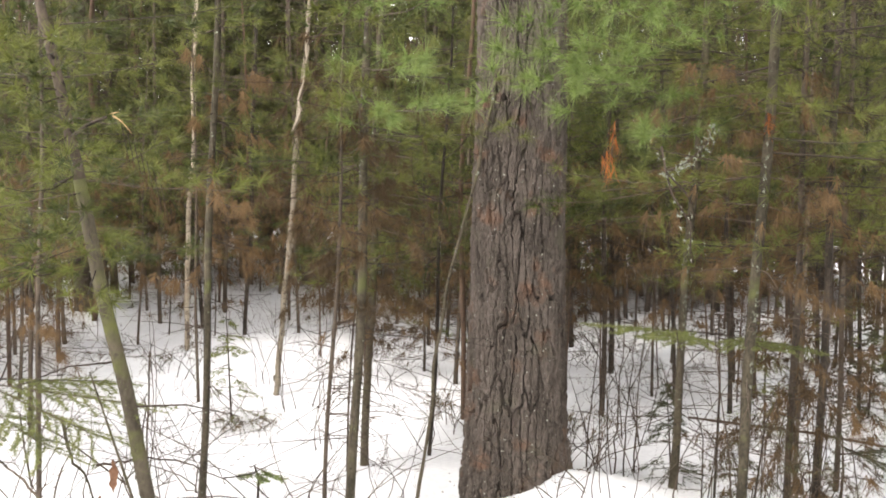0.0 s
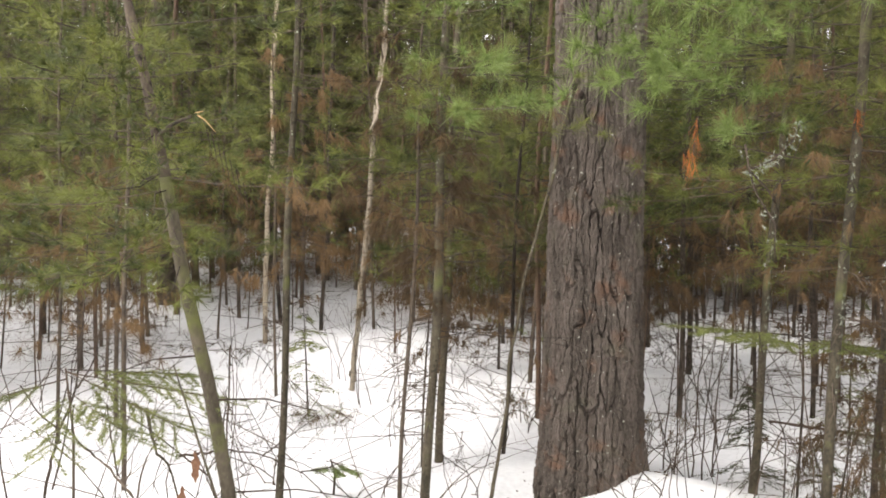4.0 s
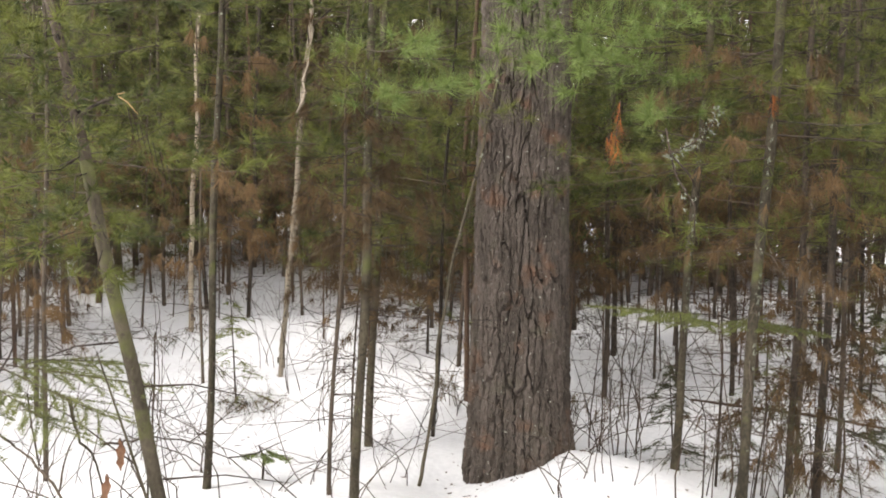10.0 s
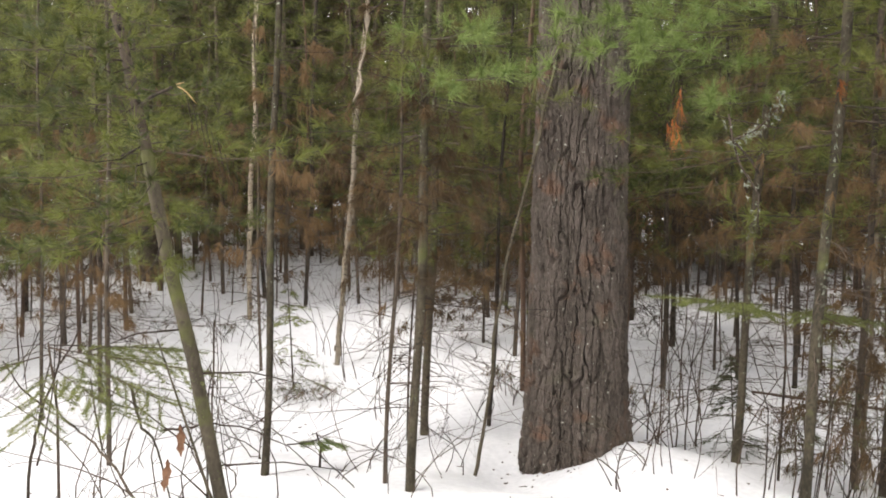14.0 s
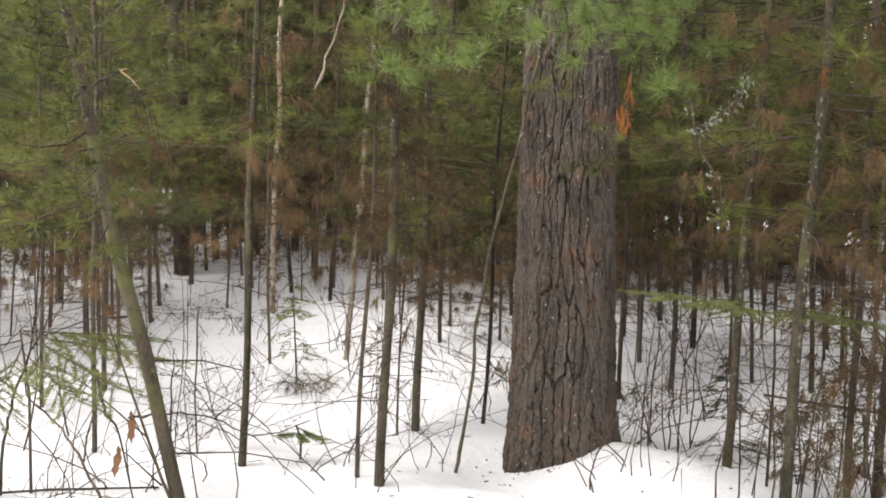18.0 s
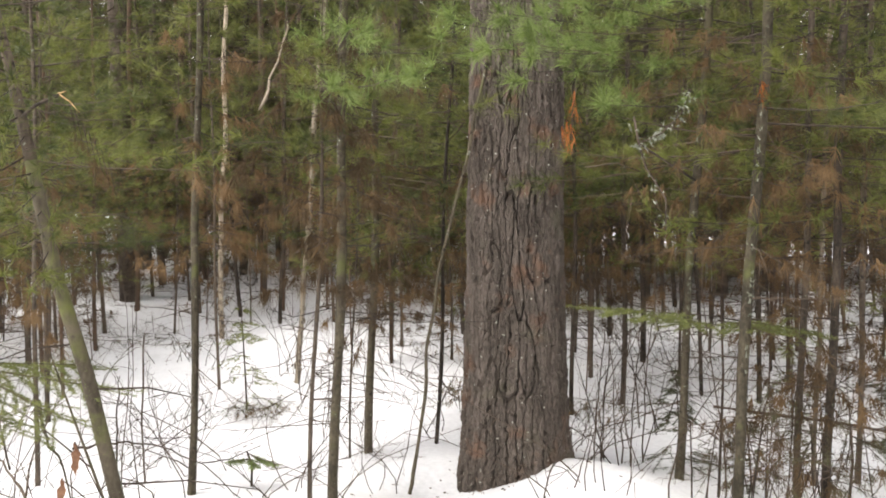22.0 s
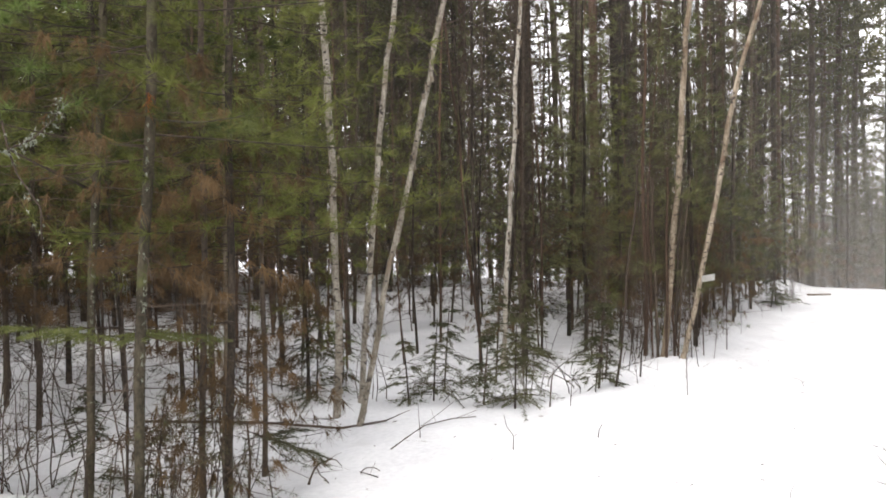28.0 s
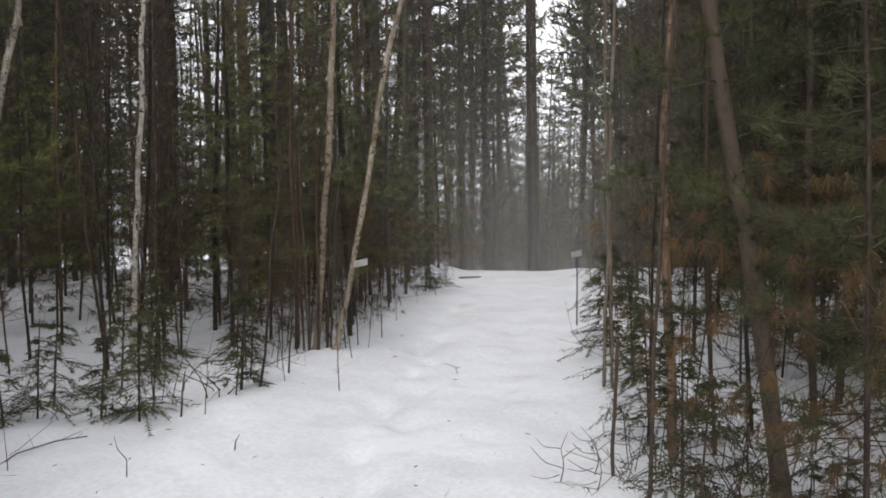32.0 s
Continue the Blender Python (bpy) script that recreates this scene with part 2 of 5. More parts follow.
class Build:
    """Collects tubes, needles and plates for one mesh."""

    def __init__(self):
        self.v, self.t, self.q, self.n = [], [], [], 0

    def add(self, v, tris=None, quads=None):
        self.v.append(np.asarray(v, float))
        if tris is not None:
            self.t.append(np.asarray(tris, int) + self.n)
        if quads is not None:
            self.q.append(np.asarray(quads, int) + self.n)
        self.n += len(v)
        return self

    def tube(self, pts, radii, sides=6):
        p = np.asarray(pts, float)
        r = np.interp(np.linspace(0, 1, len(p)), np.linspace(0, 1, len(radii)), radii)
        d = np.gradient(p, axis=0)
        d /= np.linalg.norm(d, axis=1)[:, None] + 1e-9
        ref = np.where(np.abs(d[:, 2:3]) > 0.9, [[1.0, 0, 0]], [[0, 0, 1.0]])
        a = np.cross(d, ref)
        a /= np.linalg.norm(a, axis=1)[:, None] + 1e-9
        b = np.cross(d, a)
        ang = np.linspace(0, 2 * np.pi, sides, endpoint=False)
        ring = p[:, None] + r[:, None, None] * (np.cos(ang)[None, :, None] * a[:, None] + np.sin(ang)[None, :, None] * b[:, None])
        v = ring.reshape(-1, 3)
        i, j = np.meshgrid(np.arange(len(p) - 1), np.arange(sides), indexing="ij")
        i, j = i.ravel(), j.ravel()
        k = (j + 1) % sides
        quads = np.stack([i * sides + j, i * sides + k, (i + 1) * sides + k, (i + 1) * sides + j], 1)
        if sides <= 3:
            return self.add(v, quads=quads)
        end = len(v)
        v = np.vstack([v, p[-1:], p[:1]])
        m, mk = np.arange(sides), (np.arange(sides) + 1) % sides
        top = (len(p) - 1) * sides
        tris = np.vstack([np.stack([top + m, top + mk, np.full(sides, end)], 1), np.stack([mk, m, np.full(sides, end + 1)], 1)])
        return self.add(v, tris, quads)

    def needles(self, base, way, length, width):
        """One thin triangle a needle."""
        base, way = np.asarray(base, float), np.asarray(way, float)
        way = way / (np.linalg.norm(way, axis=1)[:, None] + 1e-9)
        side = np.cross(way, rng.normal(size=way.shape))
        side /= np.linalg.norm(side, axis=1)[:, None] + 1e-9
        w = np.broadcast_to(width, len(base))[:, None] * 0.5
        tip = base + way * np.broadcast_to(length, len(base))[:, None]
        v = np.stack([base - side * w, base + side * w, tip], 1).reshape(-1, 3)
        return self.add(v, np.arange(len(v)).reshape(-1, 3))

    def mesh(self, name, mat, smooth=True):
        me = bpy.data.meshes.new(name)
        v = np.vstack(self.v)
        t = np.vstack(self.t) if self.t else np.zeros((0, 3), int)
        q = np.vstack(self.q) if self.q else np.zeros((0, 4), int)
        me.vertices.add(len(v))
        me.vertices.foreach_set("co", v.ravel())
        me.loops.add(t.size + q.size)
        me.loops.foreach_set("vertex_index", np.concatenate([t.ravel(), q.ravel()]).astype(np.int32))
        me.polygons.add(len(t) + len(q))
        starts = np.concatenate([np.arange(len(t)) * 3, t.size + np.arange(len(q)) * 4]).astype(np.int32)
        me.polygons.foreach_set("loop_start", starts)
        me.polygons.foreach_set("use_smooth", np.full(len(starts), smooth))
        me.update(calc_edges=True)
        me.materials.append(mat)
        return me


JOINED = ("brush", "crown", "dead_foliage", "bark_scar", "peeling_bark", "foliage", "dead_brush", "lichen")


def part(name, build, mat, parent=None, label="", smooth=True):
    ob = new(name, build.mesh(name, mat, smooth))
    ob.parent = parent
    if name in JOINED:
        ob["kind"] = "stuff"
    return tagged(ob, label)


def root(name, x, y, z=None, label="", category="", group="", kind=""):
    ob = new(name)
    ob.empty_display_size = 0.1
    ob.location = (x, y, ground(x, y) if z is None else z)
    return tagged(ob, label, category, group, kind)


# ---- the snow ----
AX, AY = 0.77, 0.64


def trail(x, y):
    """Metres along the trail, and to its left."""
    return AX * x + AY * y, -AY * x + AX * y


def snow(x, y):
    x, y = np.asarray(x, float), np.asarray(y, float)
    s, n = trail(x, y)
    h = 0.10 * (vnoise(x * 0.35, y * 0.35, 1) - 0.5) + 0.028 * (vnoise(x * 1.3, y * 1.3, 2) - 0.5)
    h += 0.026 * (vnoise(x * 4.1, y * 4.1, 3) - 0.5) + 0.016 * (vnoise(x * 8, y * 8, 4) - 0.5)
    on = step(-1.3, -0.7, n) * (1 - step(0.9, 1.6, n))
    h = h * (1 - 0.65 * on) - 0.05 * on + 0.02 * on * (vnoise(s * 1.2, n * 4.5, 8) - 0.5) + 0.007 * on * (vnoise(s * 6.5, n * 6.5, 9) - 0.5)
    ruts = np.exp(-((n + 0.25) / 0.16) ** 2) + np.exp(-((n - 0.55) / 0.2) ** 2)
    h -= 0.035 * ruts * on * step(0.25, 0.75, vnoise(s * 3.4, n * 2.0, 6))
    h -= 0.014 * step(0.62, 0.75, vnoise(s * 2.6 + 5, n * 2.9, 7)) * (1 - step(2.0, 4.5, n))
    h += 0.07 * np.exp(-((n - 1.45) / 0.3) ** 2) * step(5, 8, s)
    h += 0.13 * np.exp(-((x - 1.05) ** 2 + (y - 5.35) ** 2) / 0.16) 
    h -= (0.07 + h * 0.9) * np.exp(-((x - 0.35) ** 2 + (y - 5.25) ** 2) / 0.10)
    h -= 0.13 * np.exp(-((y - 6.1) / 1.1) ** 2) * (1 - step(2.0, 3.4, np.abs(x - 0.2))) * (1 - np.exp(-((x - 0.5) ** 2 + (y - 5.6) ** 2) / 0.35))
    near = np.exp(-(((x - 0.42) / 0.55) ** 2 + ((y - 5.40) / 0.42) ** 2) ** 2)
    h += near * (np.clip(-0.125 + 0.37 * (x - 0.2), -0.15, 0.10) - h)
    for k in range(13):
        fs, fn = 6.6 + 0.62 * k + 0.1 * hash2(k, 71), 0.27 + 0.02 * k + 0.16 * (k % 2) + 0.08 * hash2(k, 72)
        h -= 0.065 * np.exp(-((s - fs) / 0.20) ** 2 - ((n - fn) / 0.12) ** 2)
    h += 0.32 * step(8.5, 13, y) * (1 - step(-2.5, 1.0, x))
    h += 0.25 * step(9, 30, -s * 0.4 + n) - 0.11 * np.clip(s - 19.5, 0, 32) * step(19, 22, s)
    return h


def ground(x, y):
    return float(snow(x, y))


def spaced(lo, hi, fine):
    near = np.arange(lo, hi, fine)
    far = np.cumsum(fine * 1.10 ** np.arange(1, 200))
    far = far[far < 900]
    return np.concatenate([lo - far[::-1], near, hi + far])


gx, gy = spaced(-4.0, 13.0, 0.064), spaced(0.5, 11.5, 0.064)
mx, my = np.meshgrid(gx, gy, indexing="ij")
nx, ny = len(gx), len(gy)
gi, gj = np.meshgrid(np.arange(nx - 1), np.arange(ny - 1), indexing="ij")
k0 = (gi * ny + gj).ravel()
sheet = Build().add(np.stack([mx.ravel(), my.ravel(), snow(mx, my).ravel()], 1), quads=np.stack([k0, k0 + ny, k0 + ny + 1, k0 + 1], 1))
tagged(part("ground", sheet, SNOW), "uneven old snow with bits of litter and a packed trail", "snow", kind="structure")


# ---- the old pine ----
def worley(u, v, wrap):
    """Distances to the nearest and second nearest cell centre, and the nearest cell's random number."""
    iu, iv = np.floor(u), np.floor(v)
    f1, f2, cell = np.full(u.shape, 9.0), np.full(u.shape, 9.0), np.zeros(u.shape)
    for du in (-1, 0, 1):
        for dv in (-1, 0, 1):
            cu, cv = iu + du, iv + dv
            wu = np.mod(cu, wrap)
            d = np.hypot(cu + 0.15 + 0.7 * hash2(wu, cv, 5) - u, cv + 0.1 + 0.8 * hash2(wu, cv, 9) - v)
            nearer = d < f1
            f2 = np.where(nearer, f1, np.minimum(f2, d))
            cell = np.where(nearer, hash2(wu, cv, 13), cell)
            f1 = np.where(nearer, d, f1)
    return f1, f2, cell


def old_pine():
    x, y = 0.505, 5.70
    tree = root("old_pine", x, y, 0.0, "old pine with a thick deeply furrowed grey-brown trunk in snow", "tree")
    th = np.concatenate([np.linspace(0, np.pi, 110, endpoint=False), np.linspace(np.pi, 2 * np.pi, 290, endpoint=False)])
    around, tall = len(th), 480
    z = np.linspace(-0.25, 3.9, tall)
    T, Z = np.meshgrid(th, z)
    R = np.interp(Z, [-0.25, 0.0, 0.15, 0.5, 1.5, 3.9], [0.345, 0.325, 0.312, 0.298, 0.277, 0.245])
    cells = 34
    wob = 0.6 * (vnoise(Z * 1.7, np.sin(T) * 2 + 3, 21) - 0.5) + 0.5 * (vnoise(Z * 6, np.cos(T) * 4 + 9, 22) - 0.5)
    u = T / (2 * np.pi) * cells + 1.0 * wob + 0.26 * (vnoise(T * 20, Z * 42, 27) - 0.5)
    v = Z / 0.42 + 1.5 * vnoise(np.mod(u, cells) * 0.9, Z * 0.8, 23)
    f1, f2, cell = worley(u, v, cells)
    some = step(0.2, 0.65, vnoise(T * 7 + 3, Z * 5, 28))
    gap = 1 - (1 - step(0.02, 0.11, f2 - f1)) * (0.40 + 0.60 * some)
    g1, g2, bit = worley(u * 2.0 + 0.8 * vnoise(T * 9, Z * 9, 31), Z / 0.06 + vnoise(T * 14, Z * 3, 33), cells * 2)
    crack = step(0.0, 0.12, g2 - g1)
    terrace = np.floor(4 * vnoise(T * 16 + 40, Z * 13, 24)) / 4
    chips = 0.5 * vnoise(T * 62, Z * 38, 25) + 0.5 * vnoise(T * 60, Z * 110, 26)
    R = R - 0.042 + 0.038 * gap + gap * (0.011 * (cell - 0.5) + 0.006 * crack + 0.011 * (bit - 0.5) + 0.012 * (terrace - 0.4) + 0.015 * (chips - 0.5))
    R += 0.012 * np.exp(-(Z / 0.18) ** 2) * (1 + np.cos(5 * T + 0.6))
    lean = 0.008
    v3 = np.stack([R * np.cos(T) + lean * Z, R * np.sin(T), Z], -1).reshape(-1, 3)
    i, j = np.meshgrid(np.arange(tall - 1), np.arange(around), indexing="ij")
    i, j = i.ravel(), j.ravel()
    k = (j + 1) % around
    b = Build().add(v3, quads=np.stack([i * around + j, i * around + k, (i + 1) * around + k, (i + 1) * around + j], 1))
    part("trunk", b, BARK_OLD, tree, "furrowed plates of grey-brown bark", smooth=False)
    up = Build().tube([(0.03 + 0.01 * q, 0, 3.85 + q) for q in range(0, 14, 2)], [0.235, 0.10], 24)
    part("upper_trunk", up, BARK_OLD, tree)
    # Unseen crown, set low and dense to shade the ground round the trunk.
    crown = Build()
    limbs = Build()
    for k in range(46):
        a, h = k * 2.4, 5.2 + 10.8 * k / 46
        out = 3.9 - 2.7 * k / 46
        p = [np.array([0.08, 0, h]) + np.array([math.cos(a), math.sin(a), 0.22]) * out * q for q in (0, 0.5, 1)]
        limbs.tube(p, [0.045, 0.012], 5)
        for q in np.linspace(0.25, 1, 11):
            tuft(crown, p[0] + (p[2] - p[0]) * q + rng.normal(0, 0.28, 3), (math.cos(a), math.sin(a), 0.6), 26, 0.24, 0.020)
    part("brush", limbs, BARK, tree)
    part("crown", crown, NEEDLE, tree)
    return tree


def tuft(b, at, way, count, length, width, cone=0.75):
    """A brush of needles round a shoot."""
    way = np.asarray(way, float)
    way = way / np.linalg.norm(way)
    d = way + cone * rng.normal(size=(count, 3))
    base = np.asarray(at) - way * length * 0.3 * rng.random((count, 1))
    d[:, 2] -= 0.12
    b.needles(base, d, length * rng.uniform(0.7, 1.1, count), width)


old_pine()


# ---- young pines ----
def bough(wood, green, start, end, sag, tufts, count, length, width, thick=0.012, cone=0.7, lateral=0.35, twigs=True, leafy=0.16):
    """A branch with side shoots and brushes of needles towards its end."""
    start, end = np.asarray(start, float), np.asarray(end, float)
    q = np.linspace(0, 1, 4)[:, None]
    line = start + (end - start) * q
    line[:, 2] -= sag * 4 * (q[:, 0] * (1 - q[:, 0])) * 0.5
    line[1:-1] += rng.normal(0, 0.015, (2, 3))
    wood.tube(line, [thick, thick * 0.3], 3)
    span = np.linalg.norm(end - start)
    along = (end - start) / (span + 1e-9)
    for f in np.linspace(leafy, 1, tufts):
        c = np.array([np.interp(f, q[:, 0], line[:, k]) for k in range(3)])
        side = np.cross(along, (0, 0, 1)) * rng.choice((-1, 1))
        reach = lateral * span * (1.15 - f) * rng.uniform(0.3, 1.0)
        tip = c + (side * 0.8 + along * 0.6) * reach + (0, 0, rng.uniform(-0.03, 0.07))
        if twigs and reach > 0.05:
            wood.needles(c[None], (tip - c)[None], reach, thick * 0.7)
        way = tip - c + along * 0.12 + np.array([0, 0, 0.05])
        tuft(green, tip, way, count, length, width, cone)
        if reach > 0.12:
            tuft(green, (tip + c) / 2, way, count, length * 0.9, width, cone)


def young_pine(x, y, tall, r, green_from, spread, detail, lean=(0, 0), bark=None, dead=True, needles=None, label="", group="", density=1.0,
               name="young_pine", bend=0.0, dead_from=0.5, split=False, top_detail=3.9, brown_from=None, top=0.28):
    """A young white pine: stem, dead lower twigs, whorls of green boughs."""
    tree = root(name, x, y, None, label or "young pine with a thin bare stem and soft green boughs", "tree", group)
    count, length, width, tufts = detail
    hs = np.linspace(-0.15, tall, 18)
    stem = np.stack([lean[0] * hs + bend * np.sin(hs * 1.3) + 0.012 * np.sin(hs * 3 + x * 5), lean[1] * hs + 0.012 * np.cos(hs * 2.3 + y * 3), hs], 1)
    at = lambda h: np.array([np.interp(h, hs, stem[:, k]) for k in range(3)])
    girth = r * np.interp(hs / tall, [0, 0.04, 0.33, 0.67, 1], [1.25, 1.0, 0.93, 0.75, 0.28]) * (1 + 0.22 * (vnoise(hs * 4.3, hs * 0 + x * 3, 51) - 0.5))
    part("trunk", Build().tube(stem, girth, 10), bark or BARK, tree)
    wood, green, brown = Build(), Build(), Build()
    h = green_from
    while h < tall:
        f = (h - green_from) / max(tall - green_from, 0.1)
        high = h > top_detail
        n = 3 if high else rng.integers(4, 7)
        turn = rng.uniform(0, 6.3)
        for k in range(n):
            a = turn + k * 2 * math.pi / n + rng.normal(0, 0.3)
            out = spread * (1 - 0.75 * f) * rng.uniform(0.5, 1.15)
            s = at(h + rng.uniform(-0.12, 0.12))
            e = s + np.array([math.cos(a) * out, math.sin(a) * out, rng.uniform(-0.22, 0.30) * out + 0.12 * f])
            many = max(2, int(tufts * out * density * (top if high else 1)))
            fat = 2.2 if high else 1.0
            if split and not high:
                wood1, green1 = Build(), Build()
                bough(wood1, green1, s, e, 0.06 * out, many, count, length, width, 0.003 + 0.003 * out)
                limb = part("bough", wood1, TWIG, tree)
                part("foliage", green1, needles or NEEDLE, limb)
            else:
                bough(wood, green, s, e, 0.06 * out, many, count, length * (1.3 if high else 1), width * fat, 0.002 + 0.003 * out)
        h += rng.uniform(0.26, 0.42) * (1.6 if high else 1)
    if dead:
        h = dead_from
        while h < green_from + 0.55:
            for k in range(rng.integers(3, 6)):
                a, out = rng.uniform(0, 6.3), rng.uniform(0.25, 0.85) * min(1.0, spread + 0.2)
                s = at(h + rng.uniform(-0.08, 0.08))
                e = s + np.array([math.cos(a) * out, math.sin(a) * out, rng.uniform(-0.25, 0.12)])
                mid = (s + e) / 2 + rng.normal(0, 0.03, 3)
                wood.tube([s, mid, e], [0.0032, 0.0013], 3)
                for q in range(4):
                    c = s + (e - s) * rng.uniform(0.25, 0.95)
                    wood.needles(c[None], rng.normal(0, 1, (1, 3)) + (0, 0, -0.35), rng.uniform(0.1, 0.28), 0.004)
                if h > (green_from - 0.6 if brown_from is None else brown_from):
                    for q in range(rng.integers(3, 7)):
                        tuft(brown, mid + (e - mid) * rng.uniform(-0.4, 1.0), (math.cos(a) * 0.4, math.sin(a) * 0.4, -1), max(8, int(count * 0.6)), length * 1.05, width, 0.55)
            h += rng.uniform(0.14, 0.26)
    if wood.n:
        part("brush", wood, TWIG, tree)
    if green.n:
        part("crown", green, needles or NEEDLE, tree)
    if brown.n:
        part("dead_foliage", brown, NEEDLE_DEAD, tree, "brown dead needles")
    return tree


NEAR = (46, 0.105, 0.0031, 9)
MID = (25, 0.116, 0.0046, 6.2)
BACK = (6, 0.165, 0.0155, 6)
FAR = (4, 0.21, 0.0270, 8)

# x, y, lean x, lean y, radius, height, green from, spread
for x, y, lx, ly, r, tall, gf, sp in (
        (-1.24, 5.08, 0.035, 0.016, 0.021, 4.6, 1.9, 0.45), (-0.52, 4.92, 0.043, 0.01, 0.0115, 3.2, 1.8, 0.5),
        (-0.36, 4.78, 0.035, 0.01, 0.0245, 4.8, 1.95, 0.75), (-0.47, 6.15, 0.035, 0.01, 0.026, 4.8, 1.5, 1.15),
        (-0.06, 6.40, 0.047, 0.006, 0.0135, 3.6, 1.5, 0.8), (-2.23, 5.21, 0.02, 0.01, 0.014, 4.0, 1.45, 1.1),
        (-3.02, 5.90, 0.017, 0.012, 0.012, 3.8, 1.35, 1.2), (1.44, 5.65, 0.057, -0.007, 0.024, 4.8, 1.85, 0.95),
        (1.61, 4.80, 0.054, -0.008, 0.026, 4.8, 1.9, 0.95), (-2.9, 6.5, 0.01, 0.0, 0.016, 4.4, 1.4, 1.2)):
    # Right-hand pines get taller, denser tops out of view, to darken what is below.
    big = x > 1.3
    young_pine(x, y, tall + 3 * big, r, gf, sp + 0.1 * big, NEAR, (lx, ly), top=0.6 if big else 0.28, bark=BARK_GREEN if r > 0.02 else BARK, group="young pines by the old pine", split=True, top_detail=2.9)
for x, y, lx, ly, r, tall, gf, sp in (
        (2.02, 5.30, 0.02, 0.0, 0.0175, 5.0, 1.8, 0.8), (2.14, 5.2, 0.024, 0.0, 0.022, 5.4, 1.6, 0.95),
        (-0.57, 6.03, 0.04, 0.01, 0.007, 2.4, 1.3, 0.5), (-4.26, 8.51, 0.017, 0.012, 0.029, 6.0, 1.3, 1.3),
        (-5.53, 10.05, 0.02, 0.015, 0.032, 6.0, 1.3, 1.4), (0.85, 7.09, 0.01, 0.0, 0.0165, 5.0, 1.45, 1.1),
        (1.02, 8.28, -0.01, 0.0, 0.02, 5.2, 1.3, 1.2), (1.23, 7.43, 0.01, 0.0, 0.02, 5.0, 1.5, 1.1),
        (1.50, 9.07, 0.012, 0.0, 0.024, 6.0, 1.4, 1.3), (-2.08, 7.70, 0.0, 0.0, 0.012, 3.2, 1.7, 0.35),
        (2.5, 5.9, 0.01, 0.0, 0.016, 4.4, 1.5, 1.0)):
    low = 0.25 if 1.9 < x < 2.6 else None
    # Same added unseen tops here, for shade under them.
    big = x > 1.3
    young_pine(x, y, tall + 3 * big, r, gf, sp + 0.1 * big, MID, (lx, ly), top=0.6 if big else 0.28, group="young pines by the old pine", density=1.3, dead_from=0.3 if low else 0.5, brown_from=low)

# stand behind: a few built, then copied
kinds = []
for k in range(6):
    kinds.append(young_pine(-30 - 3 * k, 30, 3.7 + 0.2 * k if k < 3 else 5.0 + 0.35 * k, 0.013 + 0.0038 * k, 1.05 + 0.12 * k, 1.25 + 0.06 * k, MID,
                            (0.014 * (k - 2), 0.012 * (2 - k)), bark=BARK_RED if k in (2, 5) else BARK, group="young pine stand", bend=0.02 * (k % 3),
                            label="young pine in a dense stand, dead brown twigs below green boughs"))
dying = [young_pine(-60 - 3 * k, 44, 3.6 + 0.5 * k, 0.013 + 0.004 * k, 1.75 + 0.12 * k, 1.15, MID, (0.012 * (k - 1), 0.01), bark=BARK_RED if k == 1 else BARK,
                    group="half-dead young pines", label="young pine with dense brown dead lower boughs", brown_from=0.85 + 0.1 * k) for k in range(3)]
# Shade of the right-hand wood is carried by the needle colour here.
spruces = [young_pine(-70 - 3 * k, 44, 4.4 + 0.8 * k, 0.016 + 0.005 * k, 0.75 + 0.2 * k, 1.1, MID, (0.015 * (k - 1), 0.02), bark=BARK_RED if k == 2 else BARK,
                      group="dark spruces", name="spruce", needles=NEEDLE_SHADED, label="spruce with needles coloured dark for shade and brown dead lower boughs", density=1.2, dead_from=0.3, brown_from=0.5) for k in range(3)]
thickets = [young_pine(-80 - 3 * k, 44, 3.2 + 0.7 * k, 0.014 + 0.004 * k, 0.7 + 0.12 * k, 1.0, MID, (0.012 * (k - 1), -0.01), bark=BARK_RED if k == 1 else BARK,
                       group="dark young pines in the thicket", needles=NEEDLE_THICKET, label="dark green young pine in a thicket, brown twigs below",
                       density=1.25, dead_from=0.4, brown_from=0.7, top=0.5) for k in range(3)]
placed = [(0.505, 5.7)] + [(o.location.x, o.location.y) for o in bpy.data.objects if o.type == "EMPTY"]


def free(x, y, gap):
    return all((x - a) ** 2 + (y - b) ** 2 > gap * gap for a, b in placed)


def forest_edge(s):
    """How far left of the trail's middle the wood begins."""
    return float(np.interp(s, [0, 2.5, 4, 6, 8, 10, 25], [6.5, 5.2, 4.3, 2.6, 1.6, 1.2, 1.3]))


def hides(x, y):
    """Whether a tree here would stand before one of the pale stems seen through gaps from the trail."""
    for a, b, reach in ((-2.87, 9.96, 4.5), (-1.47, 7.94, 2.5), (3.4, 6.8, 3.0), (5.3, 8.1, 3.0), (6.95, 7.65, 3.0), (6.27, 3.53, 2.0)):
        ex, ey = 0.9 - a, 0.1 - b
        l = math.hypot(ex, ey)
        f = ((x - a) * ex + (y - b) * ey) / l
        off = abs((x - a) * ey - (y - b) * ex) / l
        if -0.3 < f < reach and off < 1.25:
            return True
    return False


def bearing(x, y):
    """Degrees right of straight ahead, from the trail's near end."""
    return math.degrees(math.atan2(x - 1.1, y))


